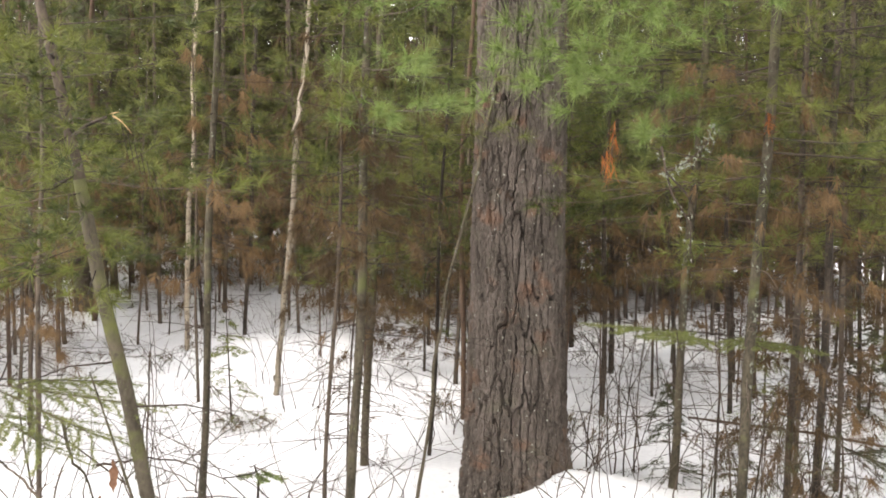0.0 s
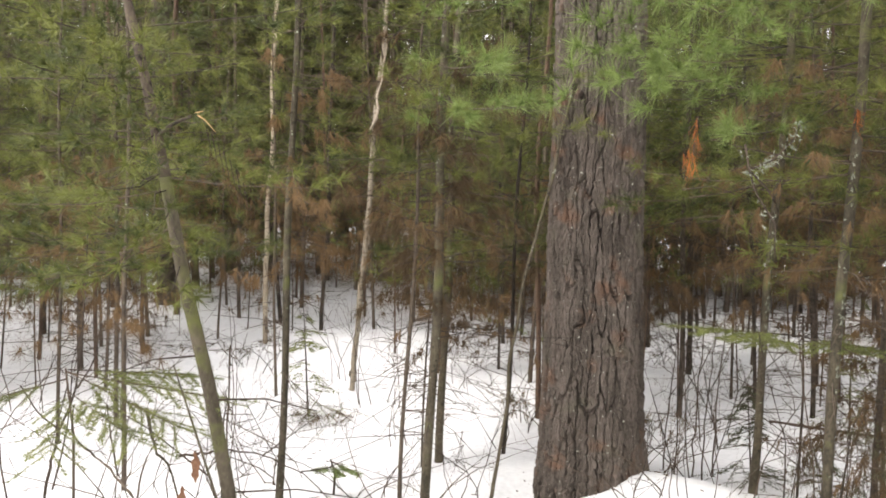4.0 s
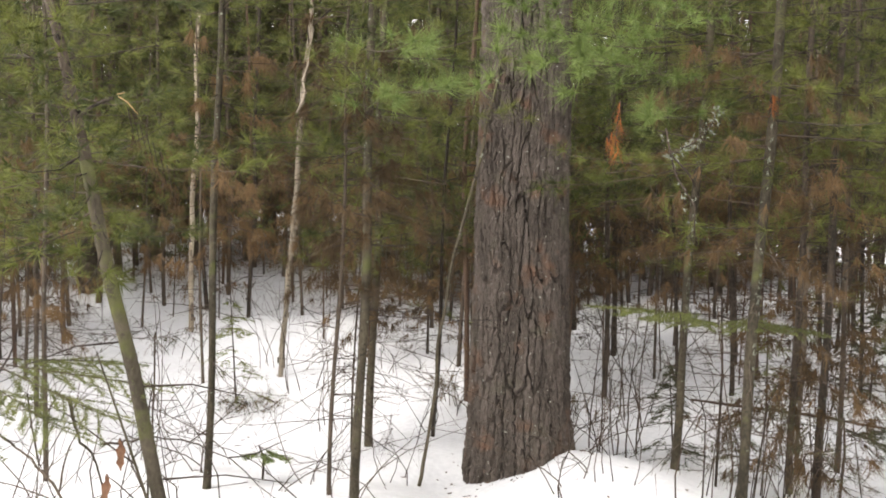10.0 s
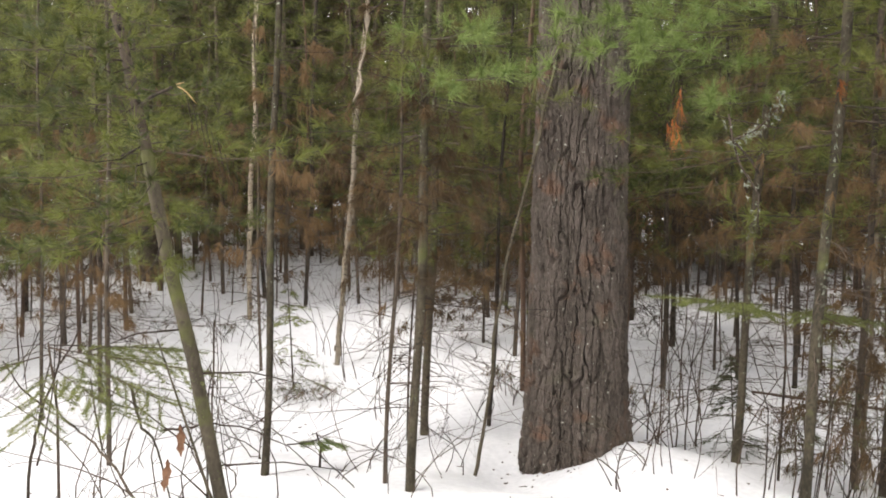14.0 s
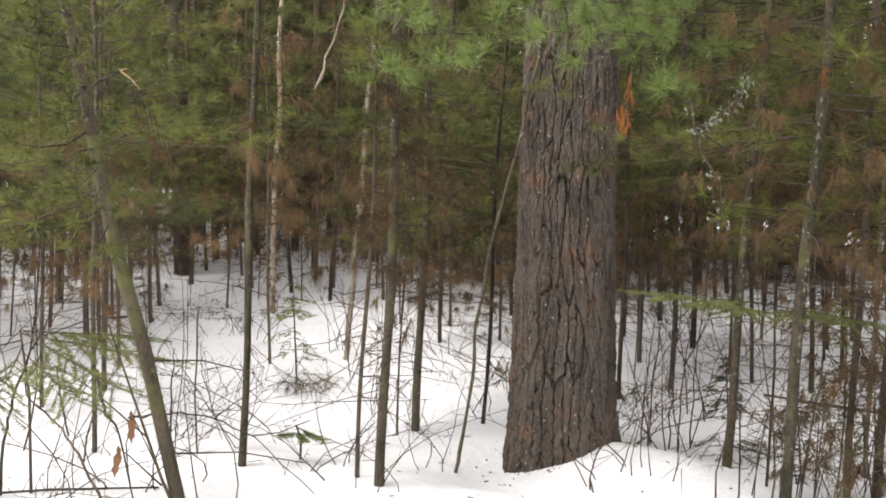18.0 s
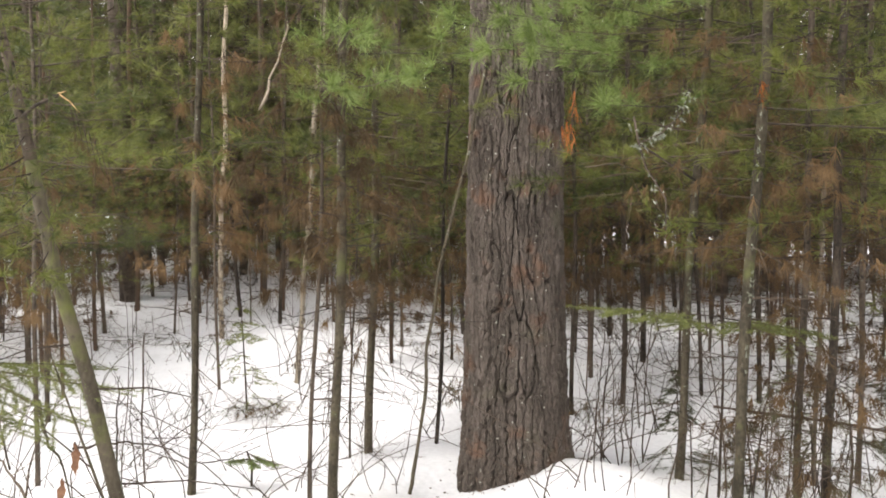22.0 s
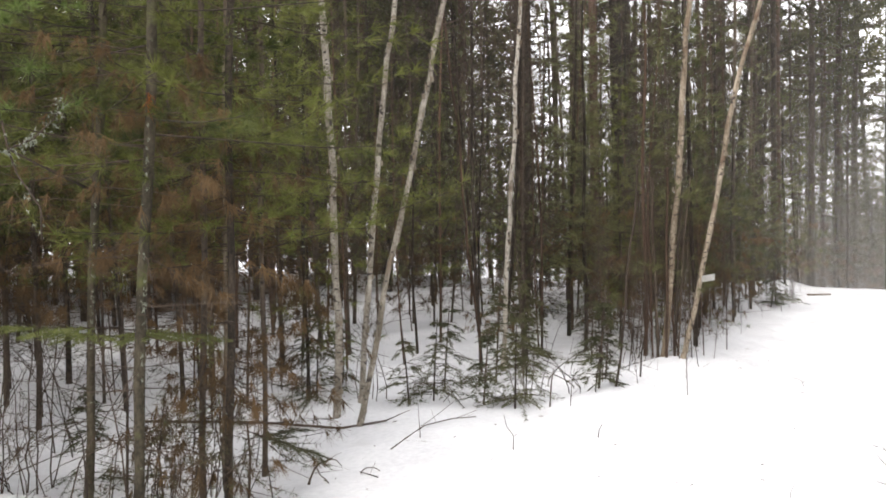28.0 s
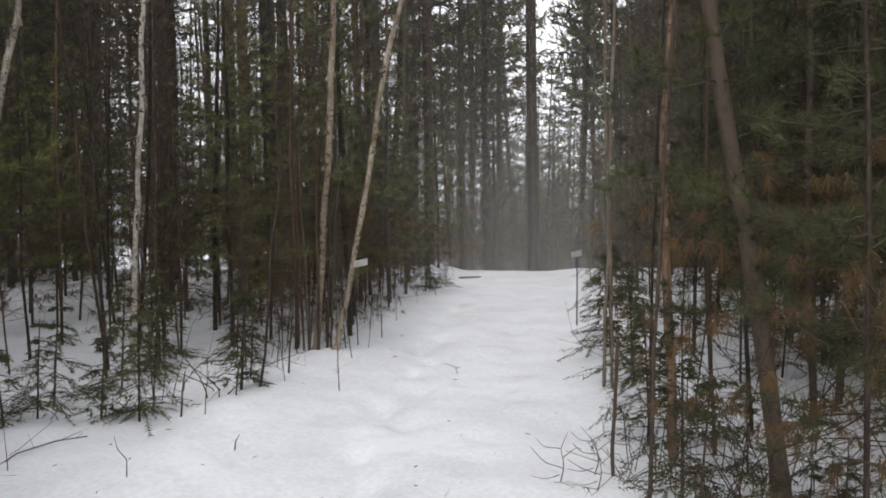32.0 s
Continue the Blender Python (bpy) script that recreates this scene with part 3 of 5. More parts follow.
def stand(n, pick, gap, low, high, zones, where=None):
    """Scatter copies of the trees in pick."""
    made, tries = 0, 0
    while made < n and tries < n * 60:
        tries += 1
        x0, x1, y0, y1 = zones
        x, y = rng.uniform(x0, x1), rng.uniform(y0, y1)
        s, m = trail(x, y)
        if (-1.8 < m < forest_edge(s) and s < 27) or math.hypot(x - 1, y) < 4.4 or (m > 0 and y < 7.1 and -4.5 < x < 2.8) or not free(x, y, gap) or hides(x, y):
            continue
        if pick[0].name.startswith("tall_pine") and -3.6 < m < 0 and s < 17:
            continue
        if where and not where(x, y):
            continue
        if m < 0 and (s < 4.8 and math.hypot(x - 1.2, y) < 5.5):
            continue
        k = rng.integers(len(pick))
        copy_thing(pick[k], pose(x, y, ground(x, y), rng.normal(0, 1.5), rng.normal(0, 1.5), rng.uniform(0, 360)) @ Matrix.Scale(rng.uniform(low, high), 4))
        placed.append((x, y))
        made += 1
    return made


backs = [young_pine(-32 - 3 * k, 36, 6.6 + 0.7 * k, 0.03 + 0.006 * k, 0.9 + 0.2 * k, 1.45, BACK, (0.012 * (k - 1), 0.0), group="deep wood pines", name="forest_pine",
                    label="dark pine deep in the wood with full green boughs", density=1.25, top_detail=6, needles=NEEDLE_HAZED) for k in range(3)]
smalls = [young_pine(-42 - 3 * k, 36, 2.6 + 0.4 * k, 0.013 + 0.003 * k, 0.45 + 0.1 * k, 0.75, MID, (0.01 * (k - 1), 0.01), group="pine saplings", name="pine_sapling",
                     label="small pine sapling, green boughs almost to the snow", dead_from=0.2) for k in range(3)]


def bare_sapling(seed, tall, r):
    """A leafless hardwood sapling with many fine twigs."""
    tree = root("bare_sapling", -40 - seed, 40, None, "slender leafless sapling with many fine brown twigs", "tree", "bare saplings")
    g = np.random.default_rng(seed)
    hs = np.linspace(-0.1, tall, 9)
    stem = np.stack([0.05 * np.sin(hs * 0.9 + seed) + 0.02 * hs * g.normal(), 0.05 * np.cos(hs * 0.8 + seed), hs], 1)
    part("trunk", Build().tube(stem, [r, r * 0.8, r * 0.25], 7), BARK_RED if seed % 2 else BARK, tree)
    w = Build()
    for k in range(64):
        h = g.uniform(0.4, tall)
        c = np.array([np.interp(h, hs, stem[:, i]) for i in range(3)])
        a, l = g.uniform(0, 6.3), g.uniform(0.25, 0.9)
        e = c + np.array([math.cos(a) * 0.7, math.sin(a) * 0.7, g.uniform(0.1, 0.9)]) * l
        w.tube([c, (c + e) / 2 + g.normal(0, 0.03, 3), e], [0.004, 0.0012], 3)
        n = 7
        w.needles(c + (e - c) * g.uniform(0.2, 1, (n, 1)), g.normal(0, 1, (n, 3)) + [0, 0, 0.5], g.uniform(0.1, 0.35, n), 0.0045)
    part("brush", w, TWIG, tree)
    return tree


bares = [bare_sapling(k + 1, 3.6 + 0.8 * k, 0.009 + 0.003 * k) for k in range(4)]
stand(36, kinds[:3], 0.7, 0.85, 1.15, (-8, 1.5, 6.3, 9.8), lambda x, y: bearing(x, y) < 3)
stand(32, kinds[3:], 0.72, 0.8, 1.1, (-11, 1.5, 9.8, 14), lambda x, y: bearing(x, y) < 3)
stand(10, dying, 0.6, 0.85, 1.1, (0.5, 4, 8.0, 13), lambda x, y: bearing(x, y) > 3)
stand(6, dying, 0.4, 0.8, 1.0, (0.6, 3.2, 7.1, 9.4), lambda x, y: bearing(x, y) > -3)
stand(10, dying, 0.5, 0.8, 1.05, (-4.5, 0.5, 8.6, 12.5))
stand(24, smalls, 0.55, 0.8, 1.3, (-8, 2.0, 8.0, 14))
stand(35, bares, 0.5, 0.8, 1.4, (-6, 6, 6.2, 14))
stand(14, bares, 0.3, 0.35, 0.7, (-6.5, -1.2, 7.2, 10.5))
stand(24, smalls, 0.5, 0.6, 1.2, (3.0, 16, 6.5, 14.5))
stand(3, kinds, 0.65, 0.8, 1.1, (2.0, 7.0, 8.5, 14), lambda x, y: bearing(x, y) < 25)
stand(3, dying, 0.5, 0.8, 1.1, (2.0, 6.5, 7.6, 13), lambda x, y: bearing(x, y) < 25)
stand(24, kinds[:3], 0.6, 0.5, 0.72, (4.0, 18, 8.5, 18), lambda x, y: bearing(x, y) > 25)
stand(14, kinds[:3], 0.5, 0.5, 0.7, (4.0, 16, 8.3, 15.5), lambda x, y: bearing(x, y) > 25)
stand(24, thickets, 0.45, 0.75, 1.15, (3.4, 11.5, 7.7, 13.5), lambda x, y: 19 < bearing(x, y) < 45)
stand(8, bares, 0.28, 0.55, 0.9, (0.9, 3.3, 6.2, 8.8))
for k in range(84):
    s0, n0 = rng.uniform(8.6, 19), rng.uniform(0.95, 2.1) if k % 3 else -rng.uniform(1.25, 1.8)
    x, y = AX * s0 - AY * n0, AY * s0 + AX * n0
    copy_thing(bares[k % 4], pose(x, y, ground(x, y), rng.normal(0, 5), rng.normal(0, 5), rng.uniform(0, 360)) @ Matrix.Scale(rng.uniform(0.15, 0.4), 4))
for x, y, k, z in ((6.72, 7.72, 0, 0.5), (6.78, 7.9, 1, 0.4), (7.1, 7.75, 2, 0.42), (7.22, 7.62, 3, 0.3), (6.98, 7.86, 0, 0.6), (6.2, 7.25, 1, 0.35), (5.75, 7.0, 2, 0.3), (4.95, 6.95, 3, 0.3)):
    copy_thing(bares[k], pose(x, y, ground(x, y), 3, -2, 80 * k + 30) @ Matrix.Scale(z, 4))
stand(34, bares, 0.45, 0.8, 1.5, (3.0, 18, 6.5, 15))
stand(40, bares, 0.3, 0.7, 1.3, (6.0, 17, 6.5, 15), lambda x, y: 1.6 < trail(x, y)[1] < 4.5)
off_trail = lambda x, y: not -2.5 < trail(x, y)[1] < 2.2
stand(10, smalls, 0.5, 0.7, 1.2, (4.5, 18, 0.5, 10), off_trail)
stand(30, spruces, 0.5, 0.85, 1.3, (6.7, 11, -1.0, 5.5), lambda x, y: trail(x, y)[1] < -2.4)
stand(10, thickets, 0.5, 0.8, 1.1, (7.2, 12, 0.5, 7.0), lambda x, y: trail(x, y)[1] < -2.4)
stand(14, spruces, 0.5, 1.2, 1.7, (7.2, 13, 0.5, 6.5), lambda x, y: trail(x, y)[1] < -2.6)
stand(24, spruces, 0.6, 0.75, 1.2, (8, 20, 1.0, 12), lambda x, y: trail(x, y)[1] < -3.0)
stand(36, bares, 0.45, 0.8, 1.5, (4.5, 18, 0.5, 10))
stand(60, backs, 0.9, 0.9, 1.3, (-18, 6, 12.5, 23))
stand(20, backs, 0.85, 0.7, 1.0, (4, 22, 13, 26), lambda x, y: not 25 < bearing(x, y) < 43)
stand(5, backs, 0.7, 0.9, 1.3, (-12, 1, 12, 18))
stand(30, backs, 0.9, 0.8, 1.3, (12, 34, 2, 18))


# ---- tall pines beyond ----
def tall_pine(x, y, tall, r, crown_from, label="", detail=FAR, bark=None):
    tree = root("tall_pine", x, y, None, label or "tall dark pine with a straight trunk and sparse high crown", "tree", "tall pines")
    hs = np.linspace(-0.3, tall, 10)
    stem = np.stack([0.03 * np.sin(hs * 0.5 + x), 0.03 * np.cos(hs * 0.4 + y), hs], 1)
    part("trunk", Build().tube(stem, [r, r * 0.85, r * 0.25], 10), bark or BARK, tree)
    wood, green = Build(), Build()
    h = 1.6
    while h < crown_from:
        a, out = rng.uniform(0, 6.3), rng.uniform(0.3, 1.2)
        e = np.array([math.cos(a) * out, math.sin(a) * out, h + rng.uniform(-0.3, 0.1)])
        wood.tube([(0, 0, h), e * (0.5, 0.5, 1) + (0, 0, 0.05), e], [0.012, 0.004], 3)
        for q in range(3):
            c = e * (q / 3, q / 3, 1)
            wood.needles(c[None], rng.normal(0, 1, (1, 3)), 0.35, 0.012)
        h += rng.uniform(0.12, 0.35)
    while h < tall:
        f = (h - crown_from) / (tall - crown_from)
        for k in range(4):
            a, out = rng.uniform(0, 6.3), rng.uniform(0.8, 2.1) * (1 - 0.6 * f)
            s = np.array([0, 0, h])
            # Above 6.5 m, mostly unseen, boughs and needles are enlarged to block skylight.
            high = 2.4 if h > 6.5 else 1.0
            bough(wood, green, s, s + (math.cos(a) * out * high ** 0.4, math.sin(a) * out * high ** 0.4, rng.uniform(0, 0.5)), 0.1, 6, detail[0], detail[1] * high ** 0.7, detail[2] * high, 0.018, 0.8, twigs=False)
        h += rng.uniform(0.3, 0.6)
    part("brush", wood, TWIG, tree)
    part("crown", green, NEEDLE_HAZED, tree)
    return tree


talls = [tall_pine(14.0 + 4.2 * k, 13.75 + 3.2 * k, 11 + k, 0.06 + 0.02 * k, 4.2 + 0.7 * k, bark=BARK_RED if k == 2 else None) for k in range(4)]
for x, y, k, sc in ((9.08, 14.55, 0, 1.0), (10.99, 14.39, 2, 0.95), (11.92, 13.9, 0, 0.9), (9.59, 15.13, 1, 0.8), (-4.79, 11.66, 3, 1.05)):
    copy_thing(talls[k], pose(x, y, ground(x, y), 0, 0, 70 * k + 30 * x) @ Matrix.Scale(sc, 4))
    placed.append((x, y))
poles = [tall_pine(-50 - 4 * k, 40, 12.5 + k, 0.05 + 0.025 * k, 8.5 + k, bark=BARK_RED if k == 1 else None) for k in range(3)]
for x, y, k, sc in ((17.85, 14.4, 2, 1.3), (14.86, 14.6, 1, 1.2), (9.6, 12.4, 2, 1.0), (7.9, 12.3, 2, 0.9), (8.9, 12.0, 1, 0.9)):
    copy_thing(poles[k], pose(x, y, ground(x, y), 0, 0, 50 * x) @ Matrix.Scale(sc, 4))
    placed.append((x, y))
gap_wood = lambda x, y: 25 < bearing(x, y) < 46
beside = lambda x, y: abs(trail(x, y)[1] - 0.3) > 3.2 and not gap_wood(x, y)
stand(18, poles, 0.8, 0.85, 1.25, (6, 26, 11, 28), gap_wood)
stand(14, bares, 0.5, 1.3, 2.0, (5, 16, 9, 17), gap_wood)
stand(15, talls, 1.2, 0.8, 1.2, (12, 40, 19, 44), gap_wood)
stand(5, backs, 0.8, 1.3, 1.7, (6, 20, 14, 30), lambda x, y: 25 < bearing(x, y) < 38)
stand(7, backs, 0.8, 1.2, 1.6, (5, 14, 13, 20), lambda x, y: 17 < bearing(x, y) < 30)
stand(11, talls, 1.3, 0.9, 1.2, (16, 50, 12, 46), lambda x, y: 26 < trail(x, y)[0] < 46 and -13 < trail(x, y)[1] < 4)
stand(40, backs, 0.9, 0.9, 1.4, (20, 60, 16, 58), lambda x, y: 36 < trail(x, y)[0] < 58 and abs(trail(x, y)[1]) < 8)
stand(30, smalls, 0.7, 1.3, 1.9, (20, 50, 16, 46), lambda x, y: 31 < trail(x, y)[0] < 46 and abs(trail(x, y)[1]) < 5)
stand(26, talls, 1.8, 0.8, 1.4, (2, 34, 10, 30), beside)
stand(30, talls, 1.4, 0.9, 1.5, (14, 44, 12, 46), beside)
stand(6, talls, 1.2, 0.65, 0.9, (21, 36, 16, 31), lambda x, y: bearing(x, y) > 45)
stand(9, backs, 1.0, 0.8, 1.1, (20, 36, 15, 31), lambda x, y: bearing(x, y) > 45)
stand(34, smalls, 0.8, 1.2, 1.9, (21, 36, 16, 31))
stand(8, backs, 0.7, 1.2, 1.7, (3.0, 11, 14, 22), lambda x, y: bearing(x, y) < 24)
stand(16, talls, 0.8, 0.9, 1.2, (3.0, 12, 13, 24), lambda x, y: bearing(x, y) < 25)
stand(8, backs, 0.8, 1.0, 1.4, (7, 14, 0, 6))
stand(16, backs, 0.8, 1.2, 1.7, (13, 32, 7, 22), lambda x, y: -8 < trail(x, y)[1] < -4.4)
stand(8, talls, 0.8, 0.7, 1.0, (13, 32, 7, 22), lambda x, y: -8 < trail(x, y)[1] < -3.6)
stand(4, talls, 0.9, 0.8, 1.1, (-11, 1, 12, 18))
stand(20, backs, 0.7, 1.2, 1.7, (0.0, 5.0, 13, 23))
stand(14, backs, 0.6, 1.2, 1.7, (-6.5, -1.5, 13, 22))
stand(12, backs, 0.6, 1.0, 1.4, (-5.5, 0.5, 13, 18))
stand(20, talls, 1.0, 0.8, 1.2, (-22, 8, 19, 34))
stand(44, backs, 0.85, 1.45, 2.0, (-17, 1, 18, 29))
# Two stands added mostly out of view, to shade the trail's right side.
stand(16, talls, 0.8, 0.8, 1.1, (5, 13, -2, 5))
stand(14, talls, 0.9, 0.7, 1.0, (2.5, 10, -8, 0))
stand(10, backs, 0.8, 1.0, 1.3, (9, 18, 0, 8))
stand(16, talls, 1.4, 0.8, 1.3, (-22, 4, 16, 32))
stand(20, talls, 1.7, 0.8, 1.3, (9, 36, -2, 20))
stand(22, talls, 2.5, 0.9, 1.4, (-22, 20, -22, 0))


# ---- birches and other named stems ----
def birch(x, y, pts, r, mat=None, label="", name="birch", bands=True, tall=7.0):
    tree = root(name, x, y, 0.0, label or "slender white birch with dark scars and peeling bark", "tree")
    line = np.vstack([[(-pts[0][0] * 0.15, -pts[0][1] * 0.15, -0.15), (0, 0, 0)], pts])
    up = line[-1] - line[-2]
    line = np.vstack([line, line[-1] + up / np.linalg.norm(up) * max(tall - line[-1][2], 0.3)])
    arc = np.concatenate([[0], np.cumsum(np.linalg.norm(np.diff(line, axis=0), axis=1))])
    q = np.linspace(0, arc[-1], 60)
    fine = np.stack([np.interp(q, arc, line[:, k]) for k in range(3)], 1)
    fine[1:-1] = (fine[:-2] + 2 * fine[1:-1] + fine[2:]) / 4
    fine[:, 0] += 0.006 * np.sin(q * 4 + x * 7)
    rad = r * np.interp(q, [0, 0.4, 3, arc[-1]], [1.15, 1.0, 0.85, 0.2]) * (1 + 0.05 * np.sin(q * 13 + y) + 0.16 * (vnoise(q * 6, q * 0 + x * 5, 41) - 0.5))
    rad[1:] *= 0.78
    fine[2:, 1] += 0.02 * (vnoise(q[2:] * 1.6, q[2:] * 0 + y * 3, 43) - 0.5)
    fine[2:, 0] += 0.03 * (vnoise(q[2:] * 1.6, q[2:] * 0 + x * 3, 44) - 0.5) + 0.022 * (vnoise(q[2:] * 4.5, q[2:] * 0 + y * 7, 45) - 0.5)
    part("trunk", Build().tube(fine, rad, 12), mat or BIRCH, tree)
    if bands:
        marks, curls = Build(), Build()
        for k in range(170):
            c = rng.uniform(0.02, 0.6) * arc[-1]
            p = np.array([np.interp(c, q, fine[:, i]) for i in range(3)])
            rr = float(np.interp(c, q, rad)) + 0.0012
            a0, w = rng.uniform(0, 6.3), rng.uniform(0.25, 1.1)
            th = np.linspace(a0, a0 + w, 5)
            hh = rng.uniform(0.004, 0.012) if k % 4 else rng.uniform(0.02, 0.07)
            lo = np.stack([p[0] + rr * np.cos(th), p[1] + rr * np.sin(th), np.full(5, p[2])], 1)
            hi = lo + [0, 0, hh]
            marks.add(np.vstack([lo, hi]), quads=[(i, i + 1, i + 6, i + 5) for i in range(4)])
            if k % 4 == 0:
                out = lo.copy()
                out[:, :2] = p[:2] + (lo[:, :2] - p[:2]) * np.linspace(1.05, rng.uniform(1.3, 1.9), 5)[:, None]
                curls.add(np.vstack([out, out + [0, 0, rng.uniform(0.02, 0.05)]]), quads=[(i, i + 1, i + 6, i + 5) for i in range(4)])
        part("bark_scar", marks, PEEL, tree, "dark horizontal scars")
        part("peeling_bark", curls, BARK_PALE, tree, "curled strips of peeling bark")
    twigs = Build()
    small = tall < 4.1
    for k in range(4 if small else 16):
        c = rng.uniform(0.35, 0.95) * arc[-1]
        p = np.array([np.interp(c, q, fine[:, i]) for i in range(3)])
        a, out = rng.uniform(0, 6.3), rng.uniform(0.05, 0.1) * min(tall, 3) if small else rng.uniform(0.3, 0.9)
        e = p + (math.cos(a) * out, math.sin(a) * out, rng.uniform(0.2, 0.7) * out)
        twigs.tube([p, (p + e) / 2 + rng.normal(0, 0.04, 3) * out, e], [0.0025 if small else 0.006, 0.001], 4)
    part("brush", twigs, TWIG, tree)
    return tree


birch(3.27, 6.82, [(0.02, -0.01, 0.56), (0, 0, 1.44), (-0.03, 0, 2.4), (-0.05, 0.0, 3.14)], 0.038)
birch(3.59, 7.21, [(0.08, -0.03, 1.02), (0.17, -0.06, 2.0), (0.32, -0.11, 3.31)], 0.031)
birch(3.34, 6.49, [(0.2, -0.07, 1.04), (0.36, -0.13, 1.83), (0.62, -0.22, 3.01)], 0.028, label="leaning white birch with dark scars")
birch(5.35, 8.10, [(0.06, -0.03, 1.26), (0.12, -0.06, 2.56), (0.17, -0.09, 3.59)], 0.029)
birch(6.90, 7.69, [(0.06, -0.04, 0.86), (0.12, -0.09, 1.82), (0.19, -0.14, 3.11)], 0.042, BIRCH_TAN, label="tan-white birch at the trail's edge")
birch(7.04, 7.58, [(0.2, -0.15, 1.14), (0.36, -0.28, 2.38), (0.56, -0.43, 3.38)], 0.034, BIRCH_TAN, label="leaning tan-white birch at the trail's edge")
birch(2.26, 5.92, [(0.01, 0, 0.7), (0.03, -0.01, 1.46), (0.05, -0.01, 2.24)], 0.018, BARK_PALE, "thin pale dead sapling with flaking bark", "dead_sapling")
birch(-2.87, 9.96, [(-0.02, -0.01, 0.73), (0.05, 0.02, 2.44), (0.09, 0.04, 3.64)], 0.036, BIRCH_TAN, "thin whitish dead stem with flaking bark", "dead_sapling")
birch(-1.47, 7.94, [(0.09, 0.03, 1.06), (0.19, 0.05, 2.25)], 0.03, BARK_PALE, "peeled tan dead stem in the snow", "dead_sapling", tall=4.5)
birch(5.15, 8.17, [(-0.11, 0.06, 1.27), (-0.19, 0.1, 2.32), (-0.25, 0.13, 2.95)], 0.016, BARK_RED, "thin reddish-brown bare sapling", "sapling", False, 5.0)
birch(-0.07, 5.40, [(0.06, 0.02, 0.3), (0.10, 0.02, 0.73), (0.21, 0.04, 1.33), (0.33, 0.06, 1.89)], 0.0125, BARK_GREEN, "crooked thin bare sapling", "sapling", False, 3.0)
birch(5.59, 6.58, [(0.06, -0.04, 0.7), (0.12, -0.08, 1.54)], 0.012, TWIG, "thin dark dead pole leaning in snow", "sapling", False, 1.6)
birch(6.27, 3.53, [(-0.02, 0.02, 0.76), (-0.03, 0.04, 1.8), (-0.01, 0.01, 2.65)], 0.034, BARK_FLAKE, "brown pine stem with flaking reddish bark", "dead_pine", True)
birch(5.39, 3.09, [(0.02, -0.01, 0.85), (0.05, -0.03, 1.5)], 0.0125, TWIG, "thin dark dead stem", "sapling", False, 3.4)
birch(6.42, 3.79, [(0.01, 0.0, 0.6), (0.03, -0.02, 1.4)], 0.0115, TWIG, "thin dark dead stem with a clod of moss at its foot", "sapling", False, 3.2)
birch(5.90, 3.66, [(0.0, 0.0, 0.2), (0.005, 0.0, 0.36)], 0.0125, TWIG, "short dark broken stub standing in snow", "dead_stick", False, 0.45)
birch(7.67, 5.01, [(0.0, 0.0, 0.6), (0.02, -0.02, 1.5)], 0.017, BARK_PALE, "thin pale dead sapling at the trail's edge", "dead_sapling", False, 3.6)
for k, (x, y, lx, ly, tall, r) in enumerate(((6.84, 7.70, -0.05, 0.01, 1.75, 0.020), (6.88, 7.62, 0.02, 0.0, 1.9, 0.018), (6.99, 7.64, 0.06, -0.03, 1.8, 0.016), (6.82, 7.76, -0.02, 0.03, 1.7, 0.014), (7.04, 7.66, 0.09, -0.05, 1.65, 0.013))):
    birch(x, y, [(lx * 0.4, ly * 0.4, 0.7), (lx, ly, 1.5)], r, BARK_RED if k % 2 else BARK, "dark brown stem in a clump at the birches' foot", "sapling", False, tall)
# Darker fir colour on these pines stands in for shade right of the trail.
young_pine(5.86, 2.68, 4.6, 0.042, 1.05, 0.9, NEAR, (-0.065, 0.13), needles=NEEDLE_FIR, bark=TWIG, brown_from=0.4, density=1.6, label="leaning pine at the trail's edge, full boughs coloured darker for shade", split=True, top_detail=2.6)
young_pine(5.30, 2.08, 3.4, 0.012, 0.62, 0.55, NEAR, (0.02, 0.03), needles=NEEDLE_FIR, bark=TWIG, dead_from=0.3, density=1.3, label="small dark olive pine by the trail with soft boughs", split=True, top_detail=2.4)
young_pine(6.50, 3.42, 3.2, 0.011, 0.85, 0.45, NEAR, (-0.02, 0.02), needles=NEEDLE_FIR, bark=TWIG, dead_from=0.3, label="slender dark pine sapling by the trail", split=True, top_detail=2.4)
birch(7.64, 4.91, [(-0.02, 0.03, 0.99), (-0.03, 0.04, 1.83)], 0.015, BARK_PALE, "thin pale bare sapling", "sapling", False, 4.0)
# Shade is in this pine's needle colour too.
young_pine(7.62, 3.36, 5.0, 0.023, 1.1, 1.1, MID, (-0.01, 0.02), density=1.3, needles=NEEDLE_SHADED, brown_from=0.7)
birch(-1.62, 5.3, [(0.01, 0.0, 0.3), (0.02, 0.01, 0.5)], 0.0065, TWIG, "thin dead stick standing in the snow", "dead_stick", False, 0.6)


